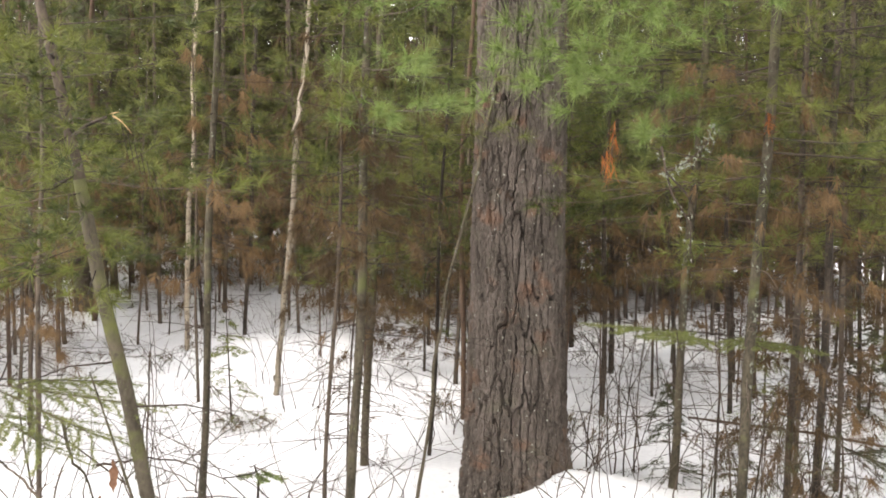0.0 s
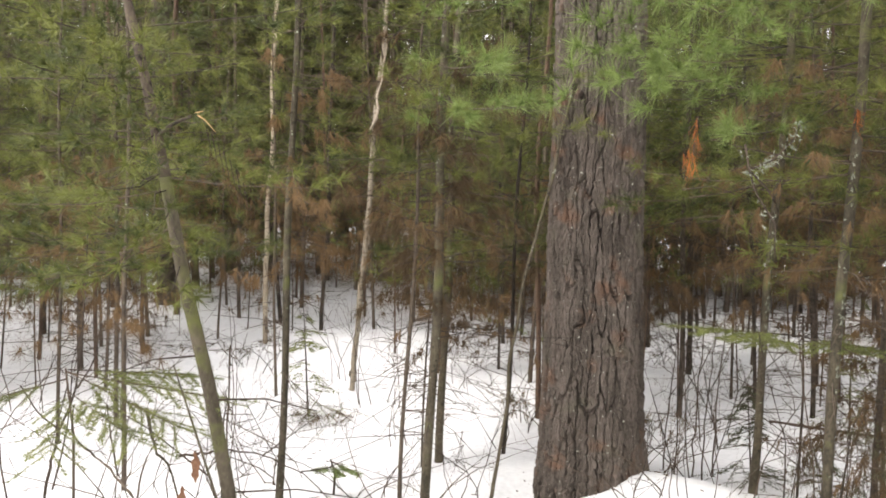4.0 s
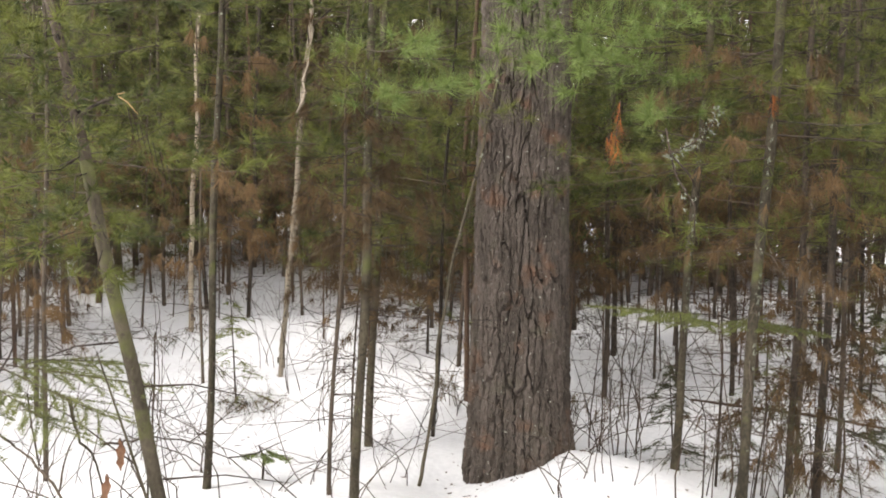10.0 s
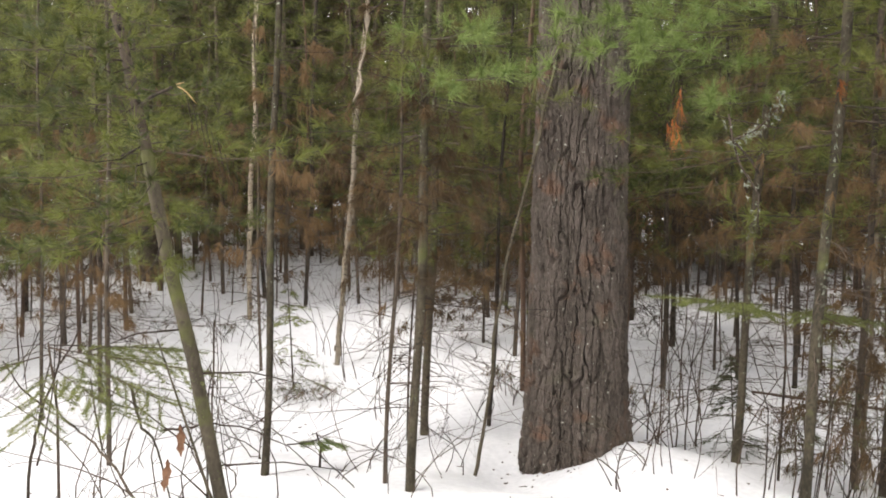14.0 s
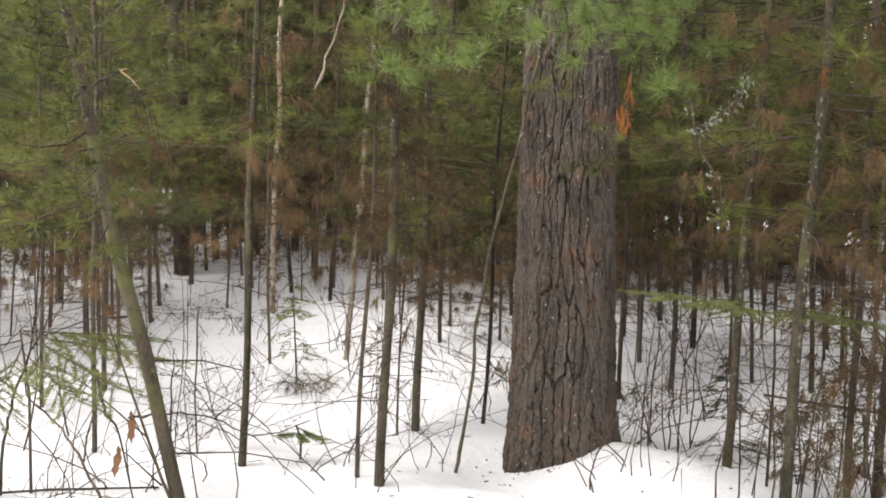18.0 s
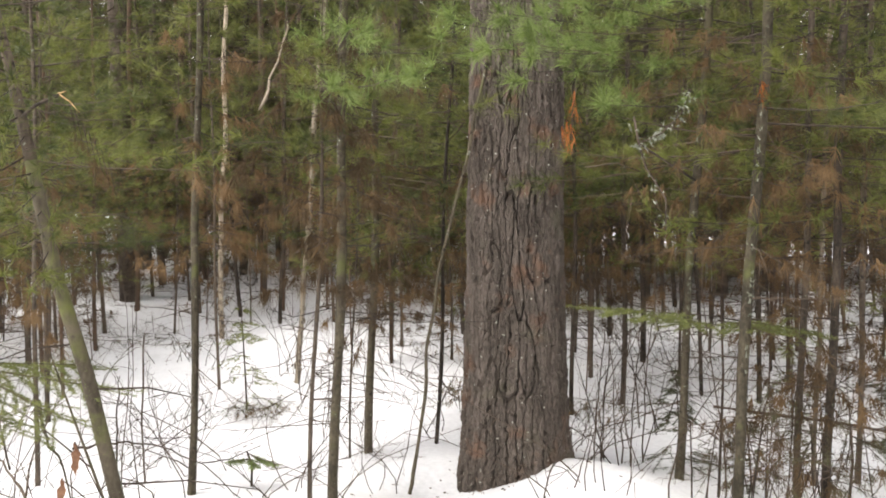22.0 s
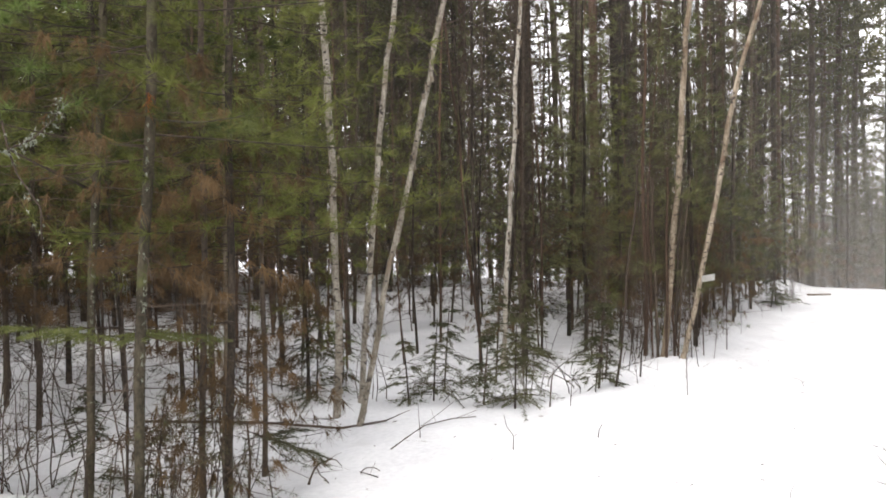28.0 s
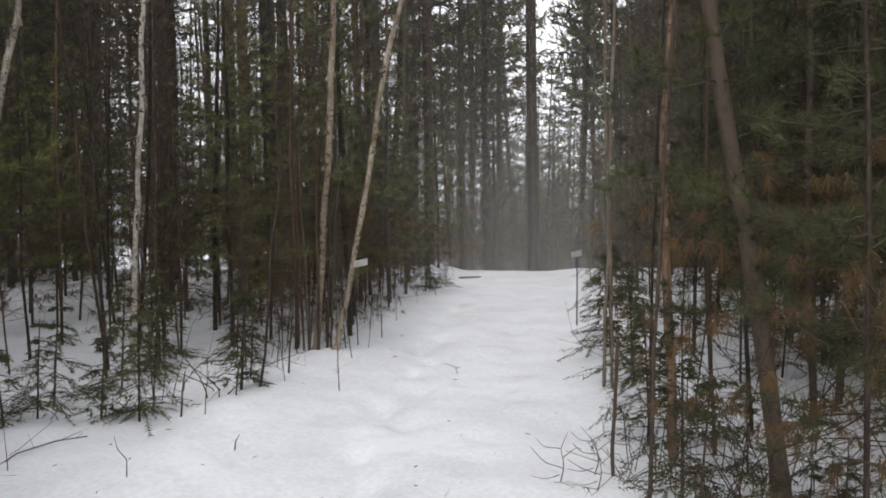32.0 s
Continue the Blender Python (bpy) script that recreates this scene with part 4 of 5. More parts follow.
# ---- the leaning tree ----
def leaning_tree():
    x, y = -1.10, 4.06
    tree = root("leaning_pine", x, y, 0.0, "leaning young pine with moss on its lower trunk and soft boughs", "tree")
    line = [(0.01, 0.05, -0.2), (0, 0, 0), (-0.07, -0.21, 0.86), (-0.11, -0.36, 1.3), (-0.18, -0.39, 1.75), (-0.25, -0.40, 2.12), (-0.33, -0.42, 2.5), (-0.5, -0.45, 4.2)]
    part("trunk", Build().tube(line[:5], [0.033, 0.032, 0.030, 0.028, 0.025], 14), BARK_LEAN, tree)
    part("upper_trunk", Build().tube(line[4:], [0.0245, 0.0205, 0.0185, 0.010], 12), BARK, tree)
    moss = Build()
    for k in range(150):
        h = rng.uniform(0.3, 0.95)
        p = np.array([np.interp(h, [q[2] for q in line], [q[i] for q in line]) for i in range(3)])
        a = rng.uniform(0, 6.3)
        d = rng.normal(size=(6, 3)) * 0.7 + [math.cos(a), math.sin(a), 0.3]
        moss.needles(p + np.array([math.cos(a), math.sin(a), 0]) * 0.027 + rng.normal(0, 0.006, (6, 3)), d, 0.006, 0.004)
    part("moss", moss, MOSS, tree, "thin green moss")["kind"] = "stuff"
    boughs = ((1.45, 3.6, 0.8, -0.1), (1.5, 4.4, 0.7, -0.12), (1.62, 2.7, 0.9, 0.1), (1.75, 0.3, 0.7, -0.05), (1.8, 5.2, 0.6, 0.0),
                            (1.9, 3.3, 1.0, 0.1), (2.0, 1.4, 0.8, 0.1), (2.1, 4.2, 0.7, 0.1), (2.2, 2.4, 1.0, 0.1), (2.3, 3.9, 0.8, 0.15),
                            (2.35, 0.1, 0.8, 0.1), (2.45, 5.0, 0.7, 0.1), (2.55, 3.0, 1.0, 0.2), (2.6, 1.0, 0.9, 0.2), (2.75, 2.0, 0.9, 0.2), (2.8, 4.0, 0.8, 0.2))
    boughs += tuple((1.4 + 0.075 * k, 4.2 + 1.1 * hash2(k, 61), 0.3 + 0.25 * hash2(k, 62), -0.12 + 0.012 * k) for k in range(13))
    boughs += ((1.7, 3.1, 1.1, -0.05), (1.55, 2.2, 0.9, 0.0), (2.15, 3.5, 1.2, 0.0), (1.55, 3.7, 0.55, -0.22))
    for h, a, out, rise in boughs:
        s = np.array([np.interp(h, [q[2] for q in line], [q[i] for q in line]) for i in range(3)])
        w, g = Build(), Build()
        bough(w, g, s, s + (math.cos(a) * out, math.sin(a) * out, rise), 0.06, int(11 * out) + 1, 36, 0.090, 0.0038, 0.004, 0.7, 0.45)
        part("foliage", g, NEEDLE, part("bough", w, TWIG, tree))
    stub = Build().tube([(-0.23, -0.40, 1.90), (-0.13, -0.43, 1.96), (-0.03, -0.43, 2.00)], [0.008, 0.006], 6)
    snag = part("broken_bough", stub, BARK, tree, "bough snapped off, its end torn")
    b = Build().tube([(-0.035, -0.43, 2.003), (0.005, -0.42, 1.975), (0.045, -0.42, 1.93)], [0.004, 0.003, 0.001], 5)
    b.tube([(-0.035, -0.43, 2.003), (0.0, -0.43, 2.012)], [0.004, 0.001], 4)
    part("splinter", b, SPLINT, snag, "pale fresh torn wood")
    w, g = Build(), Build()
    for k in range(7):
        c = np.array([0.0 + 0.025 * k, -0.41, 1.96 - 0.035 * k])
        w.tube([c, c + (0.03, 0.01, -0.16)], [0.0025, 0.001], 3)
        tuft(g, c + (0.02, 0.0, -0.12), (0.2, 0, -1), 20, 0.08, 0.002, 0.35)
    part("dead_foliage", g, NEEDLE_DEAD, part("dead_brush", w, TWIG, tree), "hanging dead brown needles")
    w = Build()
    for a, b_ in (((-0.06, -0.2, 0.80), (0.35, 0.0, 0.72)), ((-0.03, -0.08, 0.36), (0.5, 0.25, 0.25)), ((-0.08, -0.25, 1.0), (-0.5, -0.3, 0.9))):
        a, b_ = np.array(a), np.array(b_)
        w.tube([a, (a + b_) / 2 + (0, 0, 0.03), b_], [0.005, 0.002], 5)
        for q in range(5):
            c = a + (b_ - a) * rng.uniform(0.3, 1)
            w.tube([c, c + rng.normal(0, 0.08, 3)], [0.002, 0.001], 3)
    part("dead_brush", w, TWIG, tree)


leaning_tree()


def find(name, x, y):
    return min((o for o in bpy.data.objects if o.type == "EMPTY" and o.name.startswith(name)), key=lambda o: (o.location.x - x) ** 2 + (o.location.y - y) ** 2)


def local(tree, p):
    return np.asarray(p, float) - np.array(tree.location)


# fresh boughs that reach out in front of the old pine
p70 = find("young_pine", -0.37, 4.84)
for a, e, n in (((-0.32, 4.84, 2.35), (0.05, 3.55, 2.2), 13), ((-0.31, 4.85, 2.2), (0.18, 3.6, 2.02), 12), ((-0.30, 4.85, 2.6), (0.1, 3.9, 2.5), 12),
                ((-0.33, 4.84, 2.0), (-0.1, 3.9, 2.05), 9)):
    w, g = Build(), Build()
    bough(w, g, local(p70, a), local(p70, e), 0.05, int(n * 0.5), 54, 0.115, 0.0027, 0.005, 0.6, 0.28)
    for q in range(2):
        tuft(g, local(p70, e) + rng.normal(0, 0.06, 3), rng.normal(0, 0.5, 3) + np.subtract(e, a) / 2 + (0, 0, 0.1), 72, 0.125, 0.0027, 0.8)
    part("foliage", g, NEEDLE_BRIGHT, part("bough", w, TWIG, p70), "fresh green needles")
n1 = find("young_pine", 1.40, 5.21)
for a, e, n in (((1.57, 5.63, 2.3), (0.72, 3.7, 2.14), 17), ((1.58, 5.63, 2.5), (0.45, 3.8, 2.3), 18), ((1.56, 5.63, 2.1), (0.93, 3.78, 1.93), 13),
                ((1.59, 5.63, 2.6), (1.0, 3.7, 2.4), 14), ((1.59, 5.63, 2.7), (0.65, 3.75, 2.45), 15), ((1.59, 5.63, 2.7), (1.5, 3.9, 2.5), 12), ((1.58, 5.63, 2.45), (0.40, 3.75, 2.24), 12),
                ((1.58, 5.63, 2.4), (0.55, 3.68, 2.13), 12), ((1.58, 5.63, 2.3), (0.66, 3.8, 2.06), 10), ((1.58, 5.63, 2.5), (0.52, 3.85, 2.36), 10), ((1.58, 5.63, 2.5), (0.74, 3.82, 2.22), 10), ((1.58, 5.63, 2.55), (0.85, 3.7, 2.3), 10)):
    w, g = Build(), Build()
    bough(w, g, local(n1, a), local(n1, e), 0.04, int(n * 0.45), 54, 0.115, 0.0027, 0.005, 0.6, 0.2, leafy=0.5)
    for q in range(2):
        tuft(g, local(n1, e) + rng.normal(0, 0.055, 3), rng.normal(0, 0.5, 3) + np.subtract(e, a) / 2 + (0, 0, 0.1), 72, 0.125, 0.0027, 0.8)
    part("foliage", g, NEEDLE_BRIGHT, part("bough", w, TWIG, n1), "fresh green needles")
w, g = Build(), Build()
w.tube([local(n1, p) for p in ((0.85, 3.86, 2.0), (0.84, 3.85, 1.93), (0.83, 3.85, 1.80))], [0.003, 0.0015], 4)
for x, z in ((0.845, 1.97), (0.84, 1.94), (0.85, 1.91), (0.815, 1.85), (0.83, 1.84), (0.80, 1.83), (0.82, 1.80), (0.84, 1.79)):
    tuft(g, local(n1, (x, 3.85, z)), (rng.normal(0, 0.12), 0, -1), 13, 0.085, 0.0019, 0.34)
part("dead_foliage", g, NEEDLE_ORANGE, part("dead_brush", w, TWIG, n1), "hanging bright orange dead needles")
# long dead needles drooping beside the old pine
mate = find("young_pine", -0.47, 6.15)
w, g = Build(), Build()
for k in range(16):
    x, z = rng.uniform(-0.55, 0.12), rng.uniform(1.35, 2.0)
    y = 5.75 + rng.normal(0, 0.12)
    foot = np.array([-0.47 + 0.035 * z, 6.15, z + 0.12])
    w.tube([local(mate, foot), local(mate, (x, y, z + 0.06)), local(mate, (x + 0.02, y, z - 0.12))], [0.004, 0.0025, 0.001], 4)
    for q in range(3):
        tuft(g, local(mate, (x + 0.007 * q, y, z + 0.04 - 0.07 * q)), (rng.normal(0, 0.1), 0, -1), 12, 0.13, 0.0022, 0.25)
part("dead_foliage", g, NEEDLE_DEAD, part("dead_brush", w, TWIG, mate), "long brown drooping dead needles")
# lichen-covered twig
w, li = Build(), Build()
branch = [(1.53, 5.63, 1.66), (1.32, 4.8, 1.72), (1.11, 4.17, 1.80)]
w.tube([local(n1, p) for p in branch], [0.008, 0.004], 5)
w.tube([local(n1, p) for p in ((1.09, 4.17, 1.91), (1.11, 4.17, 1.80), (1.14, 4.17, 1.70), (1.22, 4.16, 1.57), (1.22, 4.16, 1.44))], [0.005, 0.003], 5)
w.tube([local(n1, p) for p in ((1.11, 4.17, 1.80), (1.20, 4.16, 1.84), (1.28, 4.15, 1.92), (1.31, 4.15, 1.99))], [0.004, 0.002], 4)
w.tube([local(n1, p) for p in ((0.9, 4.75, 1.72), (1.05, 4.78, 1.74), (1.16, 4.8, 1.70))], [0.003, 0.002], 4)
twig = part("dead_brush", w, TWIG, n1, "bare dark twig")
for k in range(90):
    f = rng.random()
    if k % 5:
        p = np.array([np.interp(f, [0, 0.35, 0.75, 1], c) for c in ((1.09, 1.20, 1.28, 1.31), (4.17, 4.16, 4.15, 4.15), (1.79, 1.83, 1.92, 1.99))])
    else:
        p = np.array([1.09 + 0.13 * f, 4.17, 1.90 - 0.45 * f])
    p = p + rng.normal(0, 0.012, 3)
    li.needles(np.repeat(local(n1, p)[None], 5, 0), rng.normal(size=(5, 3)) + [0, 0, -0.8], 0.016, 0.0048)
part("lichen", li, LICHEN, twig, "tufts of pale grey-green lichen")
# small dead bits on the stems beside it
n2, n3 = find("young_pine", 1.65, 5.01), find("young_pine", 1.95, 4.98)
g = Build()
for k in range(5):
    tuft(g, local(n2, (1.72, 4.77, 2.1 - 0.02 * k)), (0.2, -0.5, -0.7), 16, 0.07, 0.0025, 0.5)
part("dead_foliage", g, NEEDLE_ORANGE, n2, "clump of orange dead needles")
b = Build().tube([local(n3, p) for p in ((2.07, 5.28, 2.2), (2.055, 5.26, 2.13), (2.065, 5.265, 2.05))], [0.012, 0.022, 0.006], 5)
part("hanging_bark", b, LEAF, n3, "dark curled strip of loose bark")
for tree, x, y in ((n2, 1.66, 4.78), (n1, 1.49, 5.63)):
    streak = Build()
    for k in range(20):
        z = rng.uniform(0.7, 2.0)
        p = np.array([x + 0.05 * (z - 0.9), y - 0.022, z])
        streak.needles(local(tree, p)[None] + rng.normal(0, 0.004, (4, 3)), rng.normal(size=(4, 3)) * 0.4 + [0, 0, 1], 0.02, 0.006)
    part("lichen", streak, LICHEN, tree, "pale lichen streak")
# pale hanging branch
w = Build().tube([local(p70, p) for p in ((-0.27, 4.80, 2.72), (-0.45, 4.92, 2.62), (-0.62, 4.99, 2.49))], [0.005, 0.004], 5)
hanger = part("dead_brush", w, TWIG, p70, "thin dark dead twig")
w = Build().tube([local(p70, p) for p in ((-0.622, 5.0, 2.51), (-0.614, 4.978, 2.464), (-0.607, 4.86, 2.37), (-0.59, 4.72, 2.26), (-0.585, 4.56, 2.16), (-0.555, 4.45, 2.09), (-0.555, 4.401, 2.045), (-0.575, 4.36, 1.99))],
                 [0.002, 0.006, 0.0055, 0.005, 0.005, 0.0065, 0.009, 0.003], 8)
part("dead_bough", w, BARK_PALE, hanger, "pale broken bough hanging down")


# ---- undergrowth ----
def fir_seedling(x, y, tall, spread, label="", full=1.0, needles=None):
    tree = root("fir_seedling", x, y, None, label or "small dark fir seedling standing in snow", "seedling", "fir seedlings")
    lean = rng.normal(0, 0.05, 2)
    part("stem", Build().tube([(0, 0, -0.08), (lean[0] * 0.5, lean[1] * 0.5, tall * 0.5), (lean[0], lean[1], tall)], [0.009, 0.003], 5), TWIG, tree)
    w, g = Build(), Build()
    h = 0.08
    while h < tall:
        out = spread * (1.05 - h / tall) + 0.06
        for k in range(rng.integers(2, 5)):
            a = rng.uniform(0, 6.3)
            s = np.array([lean[0] * h / tall, lean[1] * h / tall, h])
            e = s + np.array([math.cos(a), math.sin(a), rng.uniform(-0.85, -0.1)]) * out * rng.uniform(0.3, 1.3)
            e[2] = max(e[2], 0.02)
            w.tube([s, (s + e) / 2 + (0, 0, 0.03), e], [0.003, 0.001], 3)
            across = np.cross(e - s, (0, 0, 1))
            across /= np.linalg.norm(across) + 1e-9
            for side in (-1, 0, 1):
                a0 = s + (e - s) * 0.35
                b0 = e if side == 0 else s + (e - s) * 0.7 + across * side * out * 0.35
                n = int((36 if side == 0 else 24) * full)
                f = np.linspace(0, 1, n)[:, None]
                base = a0 + (b0 - a0) * f
                d = (b0 - a0) / (np.linalg.norm(b0 - a0) + 1e-9)
                alt = np.where(np.arange(n) % 2, 1.0, -1.0)[:, None]
                g.needles(base, across * alt + d * 0.5 + rng.normal(0, 0.45, (n, 3)) - (0, 0, 0.25), 0.032, 0.0070)
        h += rng.uniform(0.05, 0.12)
    part("brush", w, TWIG, tree)
    part("foliage", g, needles or NEEDLE_FIR, tree)
    return tree


firs = [fir_seedling(-1.64, 7.15, 0.85, 0.36, full=0.6, needles=NEEDLE_HEMLOCK, label="small soft green hemlock seedling standing in snow"), fir_seedling(3.29, 7.44, 0.8, 0.4), fir_seedling(4.6, 6.5, 0.75, 0.5), fir_seedling(3.91, 6.95, 0.6, 0.35)]
forest_firs = ((3.3, 7.9, 1, 0.7), (4.4, 7.4, 2, 1.0), (5.0, 7.6, 1, 1.1), (1.5, 5.95, 1, 0.8), (4.45, 6.75, 3, 1.1), (4.8, 6.7, 1, 0.8), (4.15, 7.05, 2, 0.9), (5.9, 7.2, 3, 0.8),
               (6.4, 8.2, 2, 1.0), (1.85, 5.6, 3, 0.8), (3.7, 8.0, 2, 0.8), (5.6, 8.2, 1, 1.2), (2.4, 7.1, 0, 1.0)
               )
trail_firs = ((5.72, 2.5, 3, 0.6), (5.6, 2.3, 3, 0.8), (6.3, 3.1, 3, 0.8), (6.5, 2.4, 1, 0.9), (5.2, 2.75, 2, 1.0), (5.75, 3.15, 1, 1.1), (6.6, 3.9, 1, 1.0), (7.2, 4.3, 2, 1.0),
              (7.9, 4.9, 1, 1.2), (8.7, 5.7, 1, 1.3), (9.6, 6.4, 2, 1.2), (7.1, 7.9, 0, 0.7))
for x, y, k, sc in forest_firs + trail_firs:
    copy_thing(firs[k], pose(x, y, ground(x, y), 0, 0, 90 * k + 50 * x) @ Matrix.Scale(sc, 4))


for k in range(56):
    x, y = rng.uniform(2.6, 15), rng.uniform(1.0, 14)
    s, m = trail(x, y)
    if x < 4.6 or (-1.2 < m < forest_edge(s) - 0.1) or math.hypot(x - 1.2, y) < 4.6 or m > forest_edge(s) + 3 or m < -3.5:
        continue
    copy_thing(firs[rng.integers(1, 4)], pose(x, y, ground(x, y), 0, 0, rng.uniform(0, 360)) @ Matrix.Scale(rng.uniform(0.8, 1.7), 4))


def spray(x, y, z, ends, label, needles=None):
    """Low hemlock sapling with light green flat sprays."""
    tree = root("hemlock_seedling", x, y, None, label, "seedling")
    w = Build().tube([(0, 0, -0.1), (0.02, -0.02, z * 0.6), (0.0, -0.05, z)], [0.009, 0.005], 5)
    part("stem", w, TWIG, tree)
    for e in ends:
        w, g = Build(), Build()
        s, e = np.array([0, -0.03, z * rng.uniform(0.75, 1)]), np.array(e)
        w.tube([s, (s + e) / 2, e], [0.004, 0.0015], 4)
        across = np.cross(e - s, (0, 0, 1))
        across /= np.linalg.norm(across)
        reach = np.linalg.norm(e - s)
        count, wide = max(8, int(150 * min(1.0, reach / 0.7))), min(0.16, 0.3 * reach)
        for q in range(9):
            c = s + (e - s) * (0.25 + 0.75 * q / 8)
            for side in (-1, 1):
                t = c + across * side * wide * rng.uniform(0.4, 1) + (e - s) * 0.22 + (0, 0, rng.uniform(-0.4, 0.0) * wide)
                w.tube([c, t], [0.0015, 0.0008], 3)
                f = rng.random((count, 1))
                g.needles(c + (t - c) * f, rng.normal(0, 1, (count, 3)) * (1, 1, 0.5), 0.024, 0.0034)
        limb = part("bough", w, TWIG, tree)
        limb["kind"] = "stuff"
        part("foliage", g, needles or NEEDLE_HEMLOCK, limb, "flat light green sprays")


spray(-2.1, 4.4, 0.85, [(0.55, -0.5, 0.64), (0.85, -0.35, 0.80), (0.2, -0.55, 0.58), (-0.4, -0.4, 0.7), (0.65, -0.1, 0.85), (0.75, -0.5, 0.7)], "low hemlock sapling with light green flat sprays over snow")
spray(-1.0, 5.35, 0.22, [(0.08, -0.14, 0.16), (-0.06, -0.14, 0.18), (0.15, -0.03, 0.14)], "tiny hemlock seedling poking out of snow", NEEDLE_BRIGHT)
spray(1.62, 5.35, 1.1, [(-0.35, -0.55, 1.05), (-0.6, -0.5, 1.08), (0.1, -0.5, 1.0), (0.4, -0.3, 0.95)], "hemlock sapling with flat green sprays")


spray(2.2, 5.05, 0.5, [(0.35, -0.1, 0.3), (0.3, 0.15, 0.38)], "low hemlock seedling drooping over snow", NEEDLE_FIR)


def shrub(seed, stems, tall, arch):
    """A bare shrub of thin arching stems with side twigs."""
    r = np.random.default_rng(seed)
    sh = root("bare_shrub", 0, 0, None, "bare shrub of thin dark arching twigs in snow", "shrub", "bare shrubs")
    for k in range(stems):
        a, lean, h = r.uniform(0, 6.3), r.uniform(0.2, arch * 1.4), tall * r.uniform(0.6, 1.1)
        way = np.array([math.cos(a), math.sin(a), 0])
        q = np.linspace(0, 1, 7)
        line = np.stack([way[0] * lean * q ** 1.6, way[1] * lean * q ** 1.6, -0.05 + h * (q - 0.25 * lean * q ** 2)], 1) + np.cumsum(r.normal(0, 0.022, (7, 3)) * (1, 1, 0.4), 0) * q[:, None]
        line[:, :2] += r.normal(0, 0.11, 2) + 0.07 * lean * np.sin(q * r.uniform(3, 7))[:, None] * (-way[1], way[0])
        b = Build().tube(line, [0.0042, 0.0024, 0.0010], 4)
        for m in range(r.integers(3, 7)):
            f = r.uniform(0.25, 0.95)
            c = np.array([np.interp(f, q, line[:, i]) for i in range(3)])
            on = np.array([np.interp(min(f + 0.1, 1), q, line[:, i]) for i in range(3)]) - c
            d = on / (np.linalg.norm(on) + 1e-9) + r.normal(0, 0.55, 3)
            d /= np.linalg.norm(d)
            l = r.uniform(0.06, 0.24)
            e = c + d * l + (0, 0, 0.25 * l)
            mid = c + d * l * 0.5 - (0, 0, 0.05 * l) + r.normal(0, 0.010, 3)
            b.tube([c, mid, e], [0.0019, 0.0014, 0.0008], 3)
            if m % 2:
                b.tube([mid, mid + d * l * 0.25 + r.normal(0, 0.03, 3), mid + d * l * 0.4 + r.normal(0, 0.05, 3) + (0, 0, 0.03)], [0.0013, 0.0007], 3)
        part("stem", b, TWIG, sh)
    return sh


shrubs = [shrub(3, 4, 0.9, 0.5), shrub(5, 5, 0.7, 0.8), shrub(8, 3, 1.3, 0.4), shrub(13, 6, 0.55, 0.6), shrub(21, 4, 1.0, 1.0)]
glade_shrubs = [(-2.0, 4.35), (-1.75, 4.0), (-1.0, 4.3), (-0.75, 5.0), (-0.2, 5.3), (0.95, 5.0), (1.1, 5.75), (1.25, 6.1), (0.9, 6.3), (-0.1, 6.6), (-0.8, 6.5), (-1.8, 5.8), (-2.6, 5.0), (-3.3, 5.2),
                (-2.9, 6.6), (-1.2, 7.4), (0.2, 7.0), (0.4, 7.8), (-0.5, 8.2), (-2.4, 8.6), (1.5, 6.8), (0.75, 5.05), (-3.8, 7.0), (-1.5, 4.6), (-0.3, 4.7), (-2.8, 4.5), (-1.4, 5.6), (1.35, 4.9),
                (-2.1, 6.9), (-3.1, 7.8), (-1.6, 8.4)]
trail_shrubs = [(1.9, 6.4), (2.3, 6.2), (2.7, 7.4), (3.0, 7.1), (3.8, 7.3), (4.2, 7.0), (4.9, 7.0), (5.4, 7.0), (6.2, 7.7), (6.6, 7.9), (7.2, 8.6), (5.4, 2.6), (5.9, 3.1), (6.6, 3.3),
                (6.9, 3.2), (6.0, 2.9), (7.4, 4.2), (8.2, 5.2), (9.4, 5.4), (6.4, 2.5), (7.0, 3.3)]
for k, (x, y) in enumerate(glade_shrubs + trail_shrubs):
    sh = shrubs[k % 5]
    m = pose(x, y, ground(x, y), 0, 0, 77 * k) @ Matrix.Scale(0.8 + 0.45 * hash2(k, 3), 4)
    if k < 5:
        sh.matrix_basis = m
    else:
        copy_thing(sh, m)


